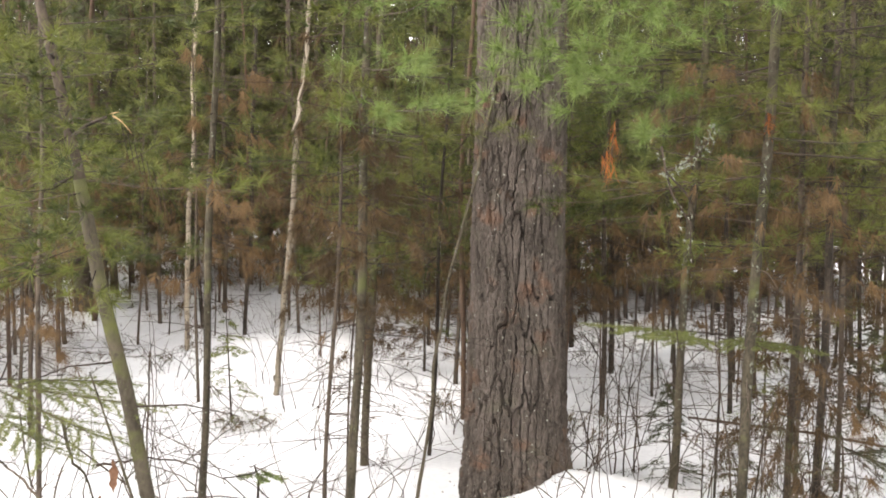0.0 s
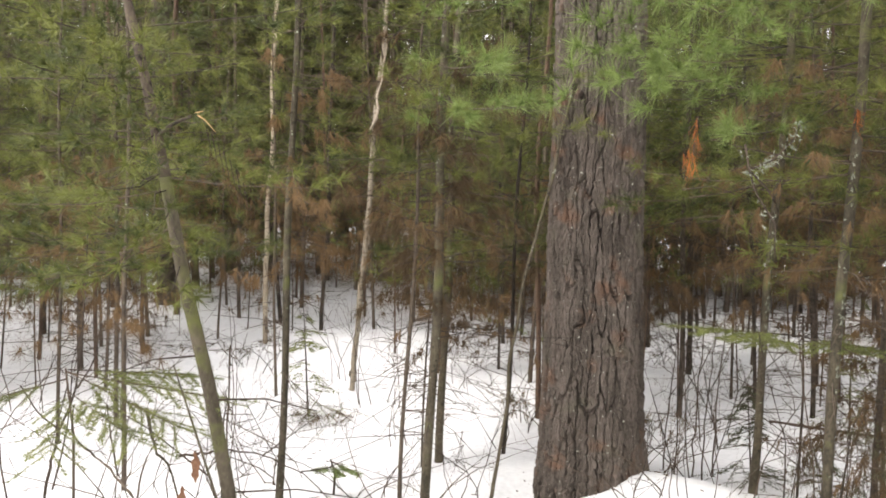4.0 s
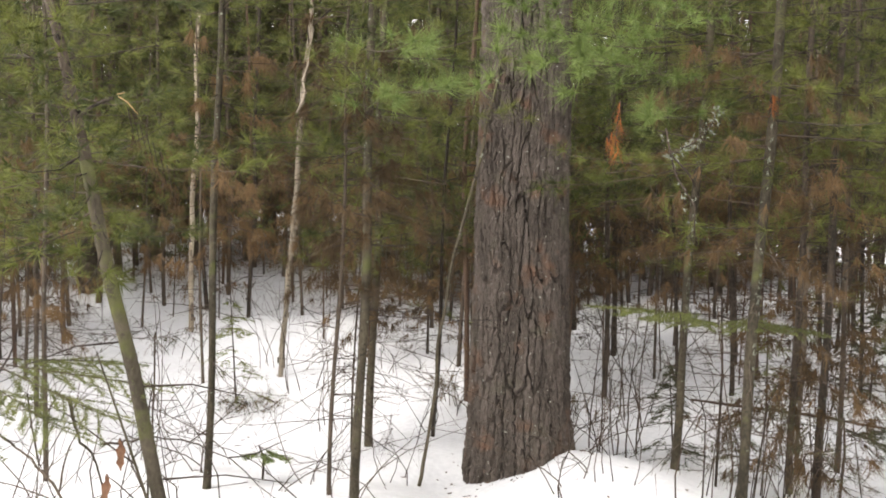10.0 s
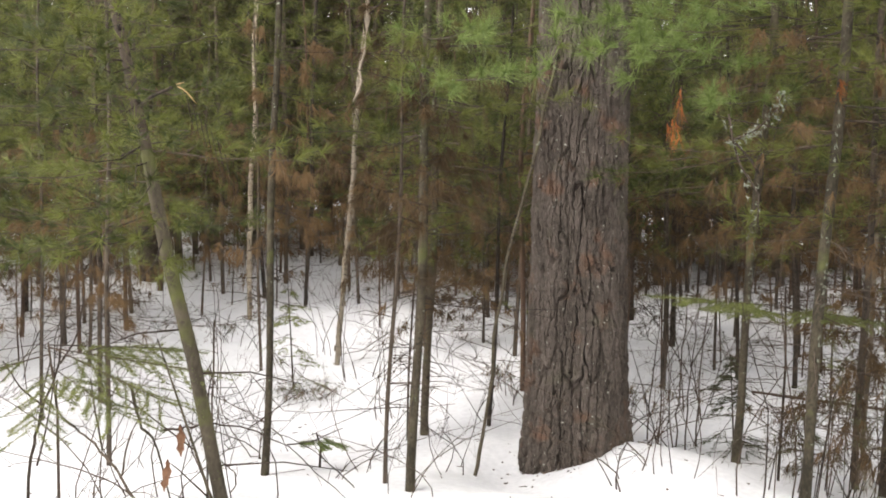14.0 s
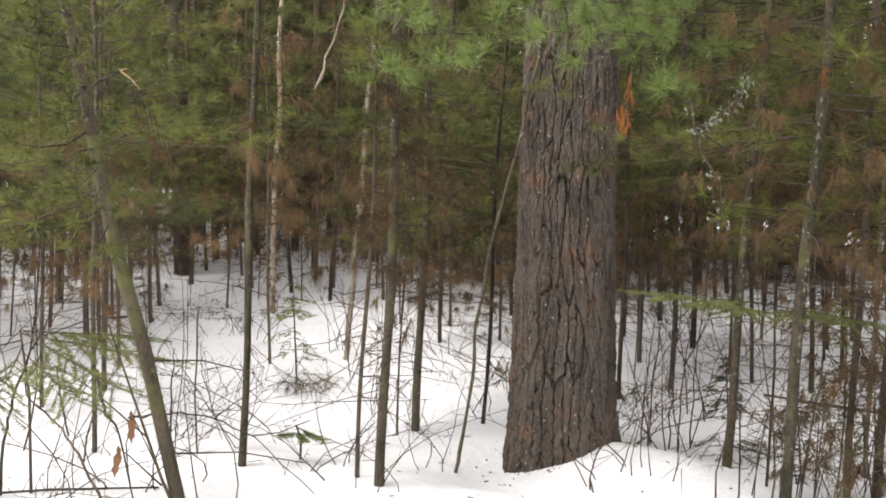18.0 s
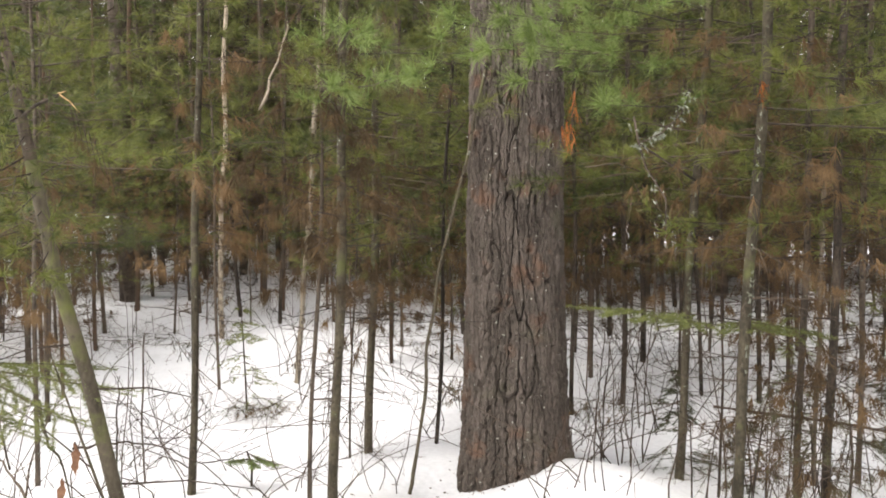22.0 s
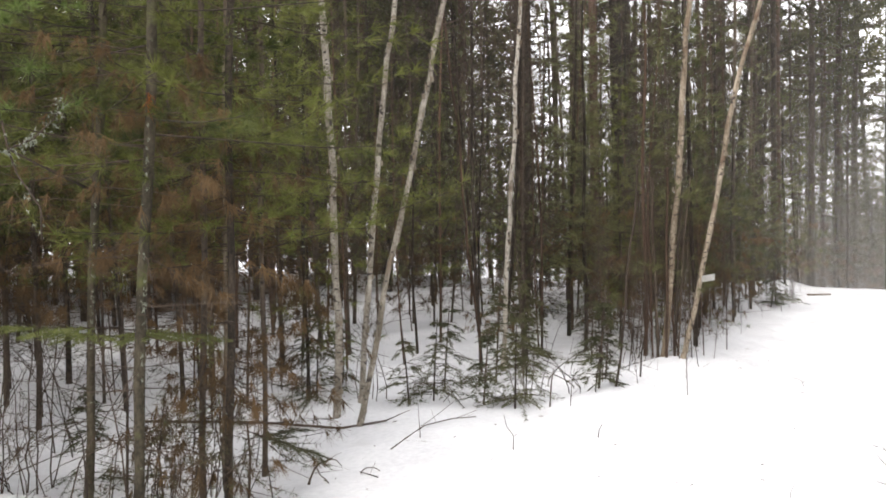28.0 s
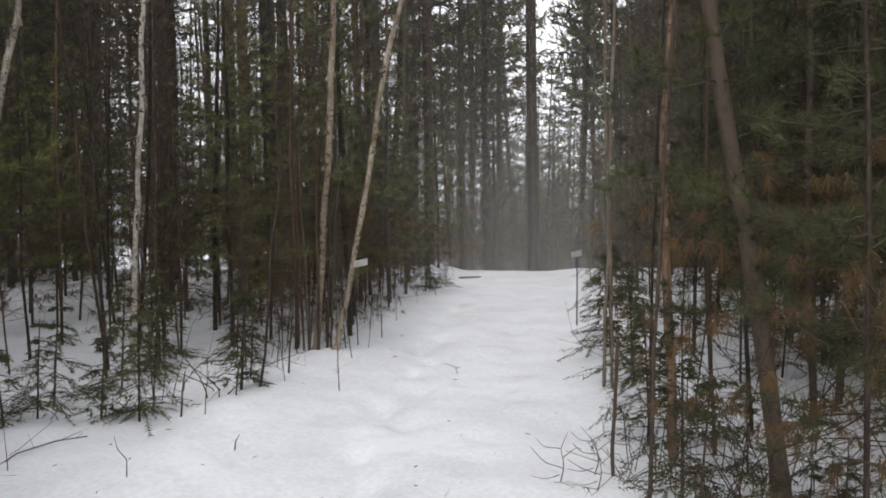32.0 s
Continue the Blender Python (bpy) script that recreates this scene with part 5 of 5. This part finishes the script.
def brush_heap(x, y, wide, tall, count, seed, label):
    """A tangle of dead boughs with brown and dull green needles, half sunk in snow."""
    heap = root("brush_heap", x, y, None, label, "brush", "brush heaps")
    r = np.random.default_rng(seed)
    brown, dull = Build(), Build()
    for k in range(count):
        a = r.uniform(0, 6.3)
        c = np.array([r.normal(0, wide * 0.35), r.normal(0, wide * 0.35), 0.0])
        way = np.array([math.cos(a), math.sin(a), 0]) * r.uniform(0.15, 0.5) * wide / 0.4
        top = tall * r.uniform(0.3, 1.0)
        line = np.array([c - (0, 0, 0.06), c + way * 0.35 + (0, 0, top * 0.8), c + way * 0.8 + (0, 0, top), c + way * 1.1 + (0, 0, top * 0.7)]) + r.normal(0, 0.015, (4, 3))
        b = Build().tube(line, [0.0036, 0.0013], 4)
        for q in range(7):
            f = r.uniform(0.3, 1.0)
            p = np.array([np.interp(f, [0, 0.33, 0.67, 1], line[:, i]) for i in range(3)])
            e = p + r.normal(0, 0.09, 3) + way * 0.15
            b.tube([p, e], [0.0018, 0.0008], 3)
            g = brown if (k + q) % 2 else dull
            n = 17
            g.needles(p + (e - p) * r.random((n, 1)), r.normal(0, 1, (n, 3)) + (0, 0, -0.7), 0.045, 0.0030)
        part("dead_bough", b, TWIG, heap)["kind"] = "stuff"
    part("dead_foliage", brown, NEEDLE_DEAD, heap, "brown dead needles")
    part("foliage", dull, NEEDLE_FIR, heap)
    return heap


brush_heap(1.86, 4.98, 0.42, 0.80, 22, 4, "tangle of dead brown and dull green boughs between saplings")
brush_heap(2.15, 5.5, 0.38, 0.6, 12, 6, "tangle of dead brown boughs under saplings")
brush_heap(1.05, 6.9, 0.30, 0.22, 8, 7, "low heap of dead brown twigs behind the old pine")
brush_heap(0.05, 7.2, 0.34, 0.26, 9, 9, "low heap of dead brown twigs in the snow")
brush_heap(-1.45, 6.95, 0.22, 0.14, 7, 12, "small heap of dry brown twigs round a seedling")
brush_heap(-4.1, 9.2, 0.6, 0.4, 10, 15, "dark heap of fallen boughs under the pines")
brush_heap(-2.9, 9.0, 0.5, 0.3, 9, 17, "dark heap of fallen boughs under the pines")
brush_heap(5.5, 2.85, 0.4, 0.45, 9, 19, "tangle of dead boughs at the trail's edge")
brush_heap(5.8, 2.45, 0.4, 0.3, 9, 23, "tangle of dead boughs round a leaning pine")
brush_heap(6.05, 3.45, 0.35, 0.4, 8, 21, "tangle of dead boughs at the trail's edge")


back = brush_heap(-3.6, 12.9, 0.9, 0.55, 16, 29, "dark heap of fallen boughs under the pines")
for x, y, sc in ((-5.4, 11.3, 1.0), (-6.3, 10.6, 0.9), (-4.9, 10.3, 0.7), (-2.4, 13.3, 1.1), (-1.3, 13.6, 1.0), (-0.3, 13.2, 1.1), (0.5, 12.2, 0.9), (-6.8, 12.6, 1.1), (-5.9, 13.6, 1.2), (1.3, 9.6, 0.7),
                 (-7.6, 11.6, 1.0), (1.9, 8.3, 0.6), (-4.4, 13.9, 1.1)):
    copy_thing(back, pose(x, y, ground(x, y), 0, 0, 61 * x) @ Matrix.Scale(sc, 4))


def dry_sapling():
    tree = root("dry_sapling", -1.2, 3.95, None, "bare sapling with two curled dry brown leaves", "sapling")
    part("stem", Build().tube([(0.12, 0.1, -0.05), (0.05, 0.0, 0.25), (-0.03, -0.08, 0.62), (-0.12, -0.12, 0.95)], [0.009, 0.003], 6), BARK_GREEN, tree)
    w = Build()
    w.tube([(0.04, 0.0, 0.28), (0.0, -0.1, 0.5), (-0.03, -0.11, 0.58)], [0.004, 0.0015], 4)
    w.tube([(0.05, 0.0, 0.22), (-0.05, -0.1, 0.38), (-0.08, -0.13, 0.42)], [0.004, 0.0015], 4)
    w.tube([(0.0, -0.04, 0.45), (-0.35, 0.1, 0.62), (-0.6, 0.2, 0.7)], [0.005, 0.002], 4)
    part("brush", w, TWIG, tree)
    for c, tilt in (((-0.03, -0.11, 0.52), 0.1), ((-0.08, -0.13, 0.37), -0.25)):
        q = np.linspace(0, 1, 9)
        wide = 0.019 * np.sin(np.pi * np.clip(q * 0.94 + 0.03, 0, 1)) * (1 + 0.35 * np.sin(q * 19))
        mid = np.stack([c[0] + tilt * 0.3 * q * 0.2, np.full(9, c[1]) + 0.012 * np.sin(q * 5), c[2] + 0.06 - 0.14 * q], 1)
        left, right = mid + np.stack([-wide, -0.4 * wide, 0 * q], 1), mid + np.stack([wide, -0.5 * wide, 0 * q], 1)
        b = Build().add(np.vstack([left, mid, right]), quads=[(i, i + 1, 10 + i, 9 + i) for i in range(8)] + [(9 + i, 10 + i, 19 + i, 18 + i) for i in range(8)])
        part("leaf", b, LEAF, tree, "curled dry brown leaf")


dry_sapling()


# ---- things lying on the snow ----
def fallen(pts, r, label, name="fallen_branch", forks=5, mat=None):
    x, y = pts[0]
    ob = root(name, x, y, None, label, "branch")
    line = [(px - x, py - y, ground(px, py) - ground(x, y) + r * 0.6 + 0.012 * (k % 2)) for k, (px, py) in enumerate(pts)]
    b = Build().tube(line, [r, r * 0.6], 7)
    part("stick", b, mat or TWIG, ob)
    w = Build()
    for k in range(forks):
        i = rng.integers(0, len(line) - 1)
        c = np.array(line[i]) + (np.array(line[i + 1]) - line[i]) * rng.random()
        w.tube([c, c + rng.normal(0, 0.10, 3) * (1, 1, 0.3) + (0, 0, 0.05)], [r * 0.4, r * 0.15], 4)
    if forks:
        part("brush", w, TWIG, ob)


fallen([(1.9, 7.40), (2.7, 7.0), (3.2, 6.52), (3.52, 6.44)], 0.012, "thin dark fallen log lying on snow below birches", "fallen_log", 3)
fallen([(3.3, 5.78), (3.71, 6.2), (3.99, 6.35), (4.14, 6.24)], 0.005, "fallen forked twig on snow")
fallen([(2.64, 5.42), (2.8, 5.81), (2.93, 5.87)], 0.005, "bent twig poking out of snow")
fallen([(3.03, 5.3), (2.99, 5.51)], 0.004, "bent twig poking out of snow", forks=1)
fallen([(7.35, 6.3), (7.45, 6.42), (7.58, 6.5)], 0.003, "thin twig lying on the packed trail", forks=3)
fallen([(6.2, 2.0), (5.7, 2.2), (5.3, 2.6), (5.1, 2.7)], 0.010, "dark fallen limb with twigs beside the trail", forks=9)
fallen([(1.75, 4.75), (1.9, 5.0), (2.3, 5.1)], 0.010, "dark fallen limb between saplings", forks=6)
fallen([(-2.6, 4.2), (-2.0, 4.4), (-1.5, 4.6)], 0.008, "dark fallen twig on snow", forks=7)

fallen([(13.62, 12.52), (13.8, 12.42), (13.95, 12.3)], 0.02, "short grey log lying on the trail's crest", "fallen_log", 0, BARK_PALE)

for x, y, h, r in ((4.66, 5.45, 0.09, 0.005), (4.87, 3.92, 0.10, 0.002), (4.85, 6.10, 0.28, 0.0035), (4.78, 6.28, 0.30, 0.007), (5.28, 6.42, 0.24, 0.006), (6.08, 6.93, 0.35, 0.009)):
    ob = root("dead_stick", x, y, None, "short dead twig standing in snow", "stick", "sticks in the snow")
    part("stick", Build().tube([(0, 0, -0.04), (0.02, 0.005, h * 0.6), (0.035, -0.01, h)], [r, r * 0.5], 5), TWIG, ob)


def crooked(pts, seed, wobble=0.016):
    """A polyline made finer, with small bends."""
    p = np.asarray(pts, float)
    q = np.linspace(0, len(p) - 1, 4 * (len(p) - 1) + 1)
    f = np.stack([np.interp(q, np.arange(len(p)), p[:, k]) for k in range(3)], 1)
    g = np.random.default_rng(seed)
    size = np.linalg.norm(p[-1] - p[0])
    f[1:-1] = (f[:-2] + 2 * f[1:-1] + f[2:]) / 4 + g.normal(0, wobble * size / 4, (len(f) - 2, 3))
    return f


def limb(name, runs, r, label, category="branch", mat=None, group=""):
    """A dead limb of several runs in world places, the first one the main stem."""
    x, y = runs[0][0][:2]
    ob = root(name, x, y, 0.0, label, category, group)
    stem = None
    for k, run in enumerate(runs):
        p = crooked(np.asarray(run, float) - (x, y, 0), 7 * k + int(100 * abs(x)))
        b = Build().tube(p, [r * (1 if k == 0 else 0.6), r * 0.35], 6)
        if k == 0:
            g = np.random.default_rng(int(1000 * abs(x)))
            for m in range(4):
                c = p[g.integers(2, len(p) - 1)]
                e = c + g.normal(0, 0.06, 3) + (0, 0, 0.03)
                b.tube([c, (c + e) / 2 + g.normal(0, 0.008, 3), e], [r * 0.3, r * 0.15], 4)
        piece = part("stem" if k == 0 else "side_twig", b, mat or TWIG, stem or ob)
        stem = stem or piece


def snow_twig(x, y, runs, r, label, mat=None):
    """A dead twig poking out of the snow; each run lists (across, up) in metres."""
    ob = root("snow_twig", x, y, None, label, "twig", "twigs in the snow")
    stem = None
    for k, run in enumerate(runs):
        p = [(0.8 * a + 0.01 * math.sin(9 * a + k), -0.6 * a, u) for a, u in run]
        stem_k = part("stick" if k == 0 else "side_twig", Build().tube(crooked(p, 5 * k + int(100 * x)), [r * (1 if k == 0 else 0.7), r * 0.35], 5), mat or TWIG, stem or ob)
        stem = stem or stem_k


snow_twig(2.64, 5.42, [[(0, -0.04), (0.02, 0.06), (0.06, 0.125), (0.12, 0.155), (0.17, 0.155), (0.20, 0.12)], [(0.045, 0.10), (0.07, 0.055), (0.105, 0.035), (0.12, 0.0)],
                       [(0.09, 0.145), (0.07, 0.17), (0.06, 0.175)], [(0.105, 0.035), (0.13, 0.03), (0.14, 0.01)]], 0.006, "crooked dark twig arching out of the snow")
snow_twig(3.02, 5.49, [[(-0.04, -0.02), (0.0, 0.035), (0.06, 0.035), (0.11, 0.0), (0.13, -0.03)]], 0.004, "small arched twig poking out of the snow")
snow_twig(3.56, 5.91, [[(0, -0.03), (-0.005, 0.10), (-0.015, 0.23)], [(0.0, 0.08), (0.10, 0.15), (0.24, 0.26)]], 0.0035, "thin forked twig standing in the snow")
snow_twig(3.91, 5.25, [[(0, -0.03), (0.005, 0.09), (-0.04, 0.15), (-0.05, 0.22)], [(0.005, 0.09), (0.02, 0.10)]], 0.0035, "thin crooked twig standing in the snow")
snow_twig(3.69, 4.06, [[(-0.03, -0.02), (0.0, 0.03), (0.05, 0.02), (0.08, -0.02)], [(-0.08, -0.02), (-0.07, 0.05), (-0.05, 0.07)]], 0.004, "small arched twig poking out of the snow")
snow_twig(4.59, 3.26, [[(0.04, -0.03), (0.0, 0.03), (-0.02, 0.06)]], 0.004, "small bent twig poking out of the snow")
for x, y, k in ((5.82, 3.74, 0), (5.66, 3.60, 1), (5.90, 3.58, 2), (5.60, 3.80, 3)):
    snow_twig(x, y, [[(0, -0.03), (0.03, 0.08), (0.01, 0.18), (-0.07 + 0.04 * k, 0.27)], [(0.02, 0.07), (-0.08, 0.11), (-0.15, 0.14 + 0.02 * k)], [(0.02, 0.13), (0.09, 0.18), (0.13, 0.17)],
                     [(0.01, 0.18), (-0.08, 0.19), (-0.13, 0.24)], [(0.01, 0.04), (-0.06, 0.02), (-0.15, 0.04)]], 0.0035, "withered little shrub twig beside the trail")

# limbs and saplings round the leaning tree
limb("forked_sapling", [[(-2.24, 4.35, -0.06), (-2.2, 4.35, 0.33), (-2.14, 4.35, 0.51), (-2.05, 4.37, 0.72), (-2.03, 4.4, 1.0), (-2.0, 4.4, 1.5)], [(-2.14, 4.35, 0.51), (-2.24, 4.33, 0.6), (-2.31, 4.3, 0.74)],
                        [(-2.05, 4.37, 0.72), (-1.95, 4.35, 0.86), (-1.9, 4.33, 1.05)]], 0.0085, "slender dark forked sapling standing in the snow", "sapling")
limb("fallen_limb", [[(-1.40, 3.96, 0.02), (-1.63, 4.12, 0.25), (-1.8, 4.25, 0.33), (-1.97, 4.38, 0.38), (-2.12, 4.5, 0.41)], [(-1.78, 4.24, 0.33), (-1.79, 4.2, 0.52), (-1.81, 4.2, 0.68)],
                     [(-1.63, 4.12, 0.25), (-1.59, 4.1, 0.42), (-1.50, 4.1, 0.60)], [(-1.97, 4.38, 0.38), (-2.05, 4.3, 0.5), (-2.02, 4.28, 0.66)]], 0.0085, "crooked dead limb leaning out of the snow", mat=BARK)
limb("dead_stick", [[(-1.66, 4.3, 0.65), (-1.6, 4.25, 0.47), (-1.5, 4.2, 0.38), (-1.36, 4.12, 0.0)]], 0.009, "grey lichened dead stick leaning in the snow", "stick", BARK_GREEN)
limb("fallen_twig", [[(-1.5, 4.3, 0.42), (-1.38, 4.36, 0.43), (-1.29, 4.42, 0.43), (-1.14, 4.48, 0.39), (-0.96, 4.54, 0.30), (-0.66, 4.6, 0.0)], [(-1.14, 4.48, 0.39), (-1.02, 4.46, 0.48), (-0.87, 4.45, 0.59)],
                     [(-0.96, 4.54, 0.30), (-0.85, 4.6, 0.3), (-0.7, 4.66, 0.36)]], 0.006, "long thin dead twig lying across the leaning trunk")
limb("dead_stick", [[(-1.29, 4.30, -0.05), (-1.28, 4.3, 0.42), (-1.27, 4.3, 0.62), (-1.25, 4.3, 0.77)]], 0.006, "thin upright dead stick in the snow", "stick")
for x, y, h in ((1.01, 5.78, 0.9), (1.14, 5.95, 1.15), (1.19, 5.89, 0.95), (1.27, 5.98, 1.2), (0.98, 6.1, 0.8)):
    limb("thin_sapling", [[(x, y, -0.05), (x + 0.01, y, 0.3 * h), (x + 0.05, y, 0.7 * h), (x + 0.07, y, h)], [(x + 0.02, y, 0.5 * h), (x + 0.12, y, 0.7 * h), (x + 0.16, y, 0.8 * h)]], 0.0055, "thin dark bare sapling beside the old pine", "sapling", group="thin saplings")
limb("bent_twig", [[(0.82, 5.1, -0.1), (0.86, 5.1, 0.09), (0.91, 5.1, 0.25), (0.94, 5.1, 0.38)], [(0.86, 5.1, 0.09), (0.80, 5.1, 0.16), (0.72, 5.08, 0.18)]], 0.0045, "thin bent twig in the snow before the old pine", "twig")

litter = Build()
lx, ly = rng.uniform(-4, 9, 420), rng.uniform(3.5, 9, 420)
for x, y in zip(lx, ly):
    if x > 2.6 and rng.random() < 0.6:
        continue
    d = rng.normal(0, 1, 2)
    d /= np.linalg.norm(d)
    l, w = (rng.uniform(0.008, 0.05), 0.0022) if rng.random() < 0.85 else (rng.uniform(0.010, 0.022), rng.uniform(0.005, 0.012))
    z = ground(x, y)
    c, s = d * l / 2, np.array([-d[1], d[0]]) * w / 2
    lo = [(x + sx * c[0] + sy * s[0], y + sx * c[1] + sy * s[1], z + 0.001) for sx, sy in ((-1, -1), (1, -1), (0.8, 1), (-0.9, 1))]
    litter.add(lo + [(a, b, q + 0.004) for a, b, q in lo], quads=[(4, 5, 6, 7), (0, 1, 5, 4), (1, 2, 6, 5), (2, 3, 7, 6), (3, 0, 4, 7)])
for k in range(60):
    a, d = rng.uniform(0, 6.3), 0.33 + abs(rng.normal(0, 0.10))
    x, y = 0.505 + math.cos(a) * d, 5.70 + math.sin(a) * d
    z, l = ground(x, y), rng.uniform(0.004, 0.012)
    e, f = rng.normal(0, l, 2), rng.normal(0, l, 2)
    lo = [(x, y, z), (x + e[0], y + e[1], z + 0.001), (x + e[0] + f[0], y + e[1] + f[1], z), (x + f[0], y + f[1], z + 0.002)]
    litter.add(lo + [(p, q, r + 0.006) for p, q, r in lo], quads=[(4, 5, 6, 7), (0, 1, 5, 4), (1, 2, 6, 5), (2, 3, 7, 6), (3, 0, 4, 7)])
tagged(part("litter", litter, DEBRIS, smooth=False), "dark bits of bark, needles and twigs on snow", "litter", kind="stuff")


# ---- trail tags ----
def tag(x, y, z, turn, label, stake=True):
    ob = root("trail_tag", x, y, None, label, "sign", "trail tags")
    if not stake:
        part("nail", Build().tube([(0.0, 0.0, z), (-0.05, 0.07, z + 0.005)], [0.003, 0.003], 5), PEEL, ob)
    else:
        part("stake", Build().tube([(0, 0, -0.1), (0.01, 0, z * 0.6), (0, 0.0, z + 0.10)], [0.009, 0.006], 6), TWIG, ob)
    q = np.linspace(-1, 1, 7)
    wx, wy = math.cos(turn), math.sin(turn)
    face = []
    for off in (0.0, 0.003):
        for v in (-0.5, 0.5):
            for u in q:
                face.append((wx * u * 0.062 - wy * (-0.012 + 0.012 * u * u - off), wy * u * 0.062 + wx * (-0.012 + 0.012 * u * u - off), z + v * 0.062 + 0.012 * u))
    quads = [(i, i + 1, i + 8, i + 7) for i in range(6)] + [(14 + i, 15 + i, 22 + i, 21 + i) for i in range(6)]
    quads += [(i, i + 1, 15 + i, 14 + i) for i in range(6)] + [(7 + i, 8 + i, 22 + i, 21 + i) for i in range(6)] + [(0, 7, 21, 14), (6, 13, 27, 20)]
    part("plate", Build().add(face, quads=quads), TAG, ob, "small white curled plate")


tag(7.22, 7.40, 0.86, -0.86, "small white tag nailed to a birch by the trail", False)
tag(10.13, 7.2, 0.80, -0.6, "small white tag on a thin stake by the trail")
tag(14.0, 14.1, 1.1, -0.8, "small white tag on a thin stake by the trail")


# ---- mist along the trail ----
def mist_material(name, low, high):
    """A thin veil, denser towards the ground."""
    m = bpy.data.materials.new(name)
    m.use_nodes = True
    n, l = m.node_tree.nodes, m.node_tree.links
    n.remove(n["Principled BSDF"])
    clear, veil, both = n.new("ShaderNodeBsdfTransparent"), n.new("ShaderNodeBsdfDiffuse"), n.new("ShaderNodeMixShader")
    veil.inputs["Color"].default_value = (0.88, 0.86, 0.83, 1)
    place, sep, fall = n.new("ShaderNodeTexCoord"), n.new("ShaderNodeSeparateXYZ"), n.new("ShaderNodeMapRange")
    l.new(place.outputs["Object"], sep.inputs[0])
    l.new(sep.outputs["Z"], fall.inputs["Value"])
    fall.interpolation_type = "SMOOTHSTEP"
    fall.inputs["From Min"].default_value, fall.inputs["From Max"].default_value = -1.5, 4.5
    fall.inputs["To Min"].default_value, fall.inputs["To Max"].default_value = low, high
    l.new(fall.outputs[0], both.inputs[0])
    l.new(clear.outputs[0], both.inputs[1])
    l.new(veil.outputs[0], both.inputs[2])
    l.new(both.outputs[0], n["Material Output"].inputs["Surface"])
    return m


def mist_bank(rows, mat, label, low=-1.0):
    b = Build()
    for s in rows:
        cx, cy = AX * s - AY * 0.2, AY * s + AX * 0.2
        q = np.linspace(low, 1, 9)
        row = [(cx - AY * 16 * u + AX * 3 * u * u, cy + AX * 16 * u + AY * 3 * u * u) for u in q]
        b.add([(a, b_, -4.0) for a, b_ in row] + [(a, b_, 16.0) for a, b_ in row], quads=[(i, i + 1, i + 10, i + 9) for i in range(8)])
    tagged(part("mist", b, mat), label, "mist", kind="stuff")


# The near pair of sheets is an added veil that brightens the dark wood.
mist_bank((12.5, 17.0), mist_material("thin_mist", 0.034, 0.012), "thin pale mist veil that lifts the dark wood along the trail", -0.2)
mist_bank((22.5, 27.5, 33.5, 41.0), mist_material("far_mist", 0.085, 0.010), "pale mist among the trees beyond the trail's crest")
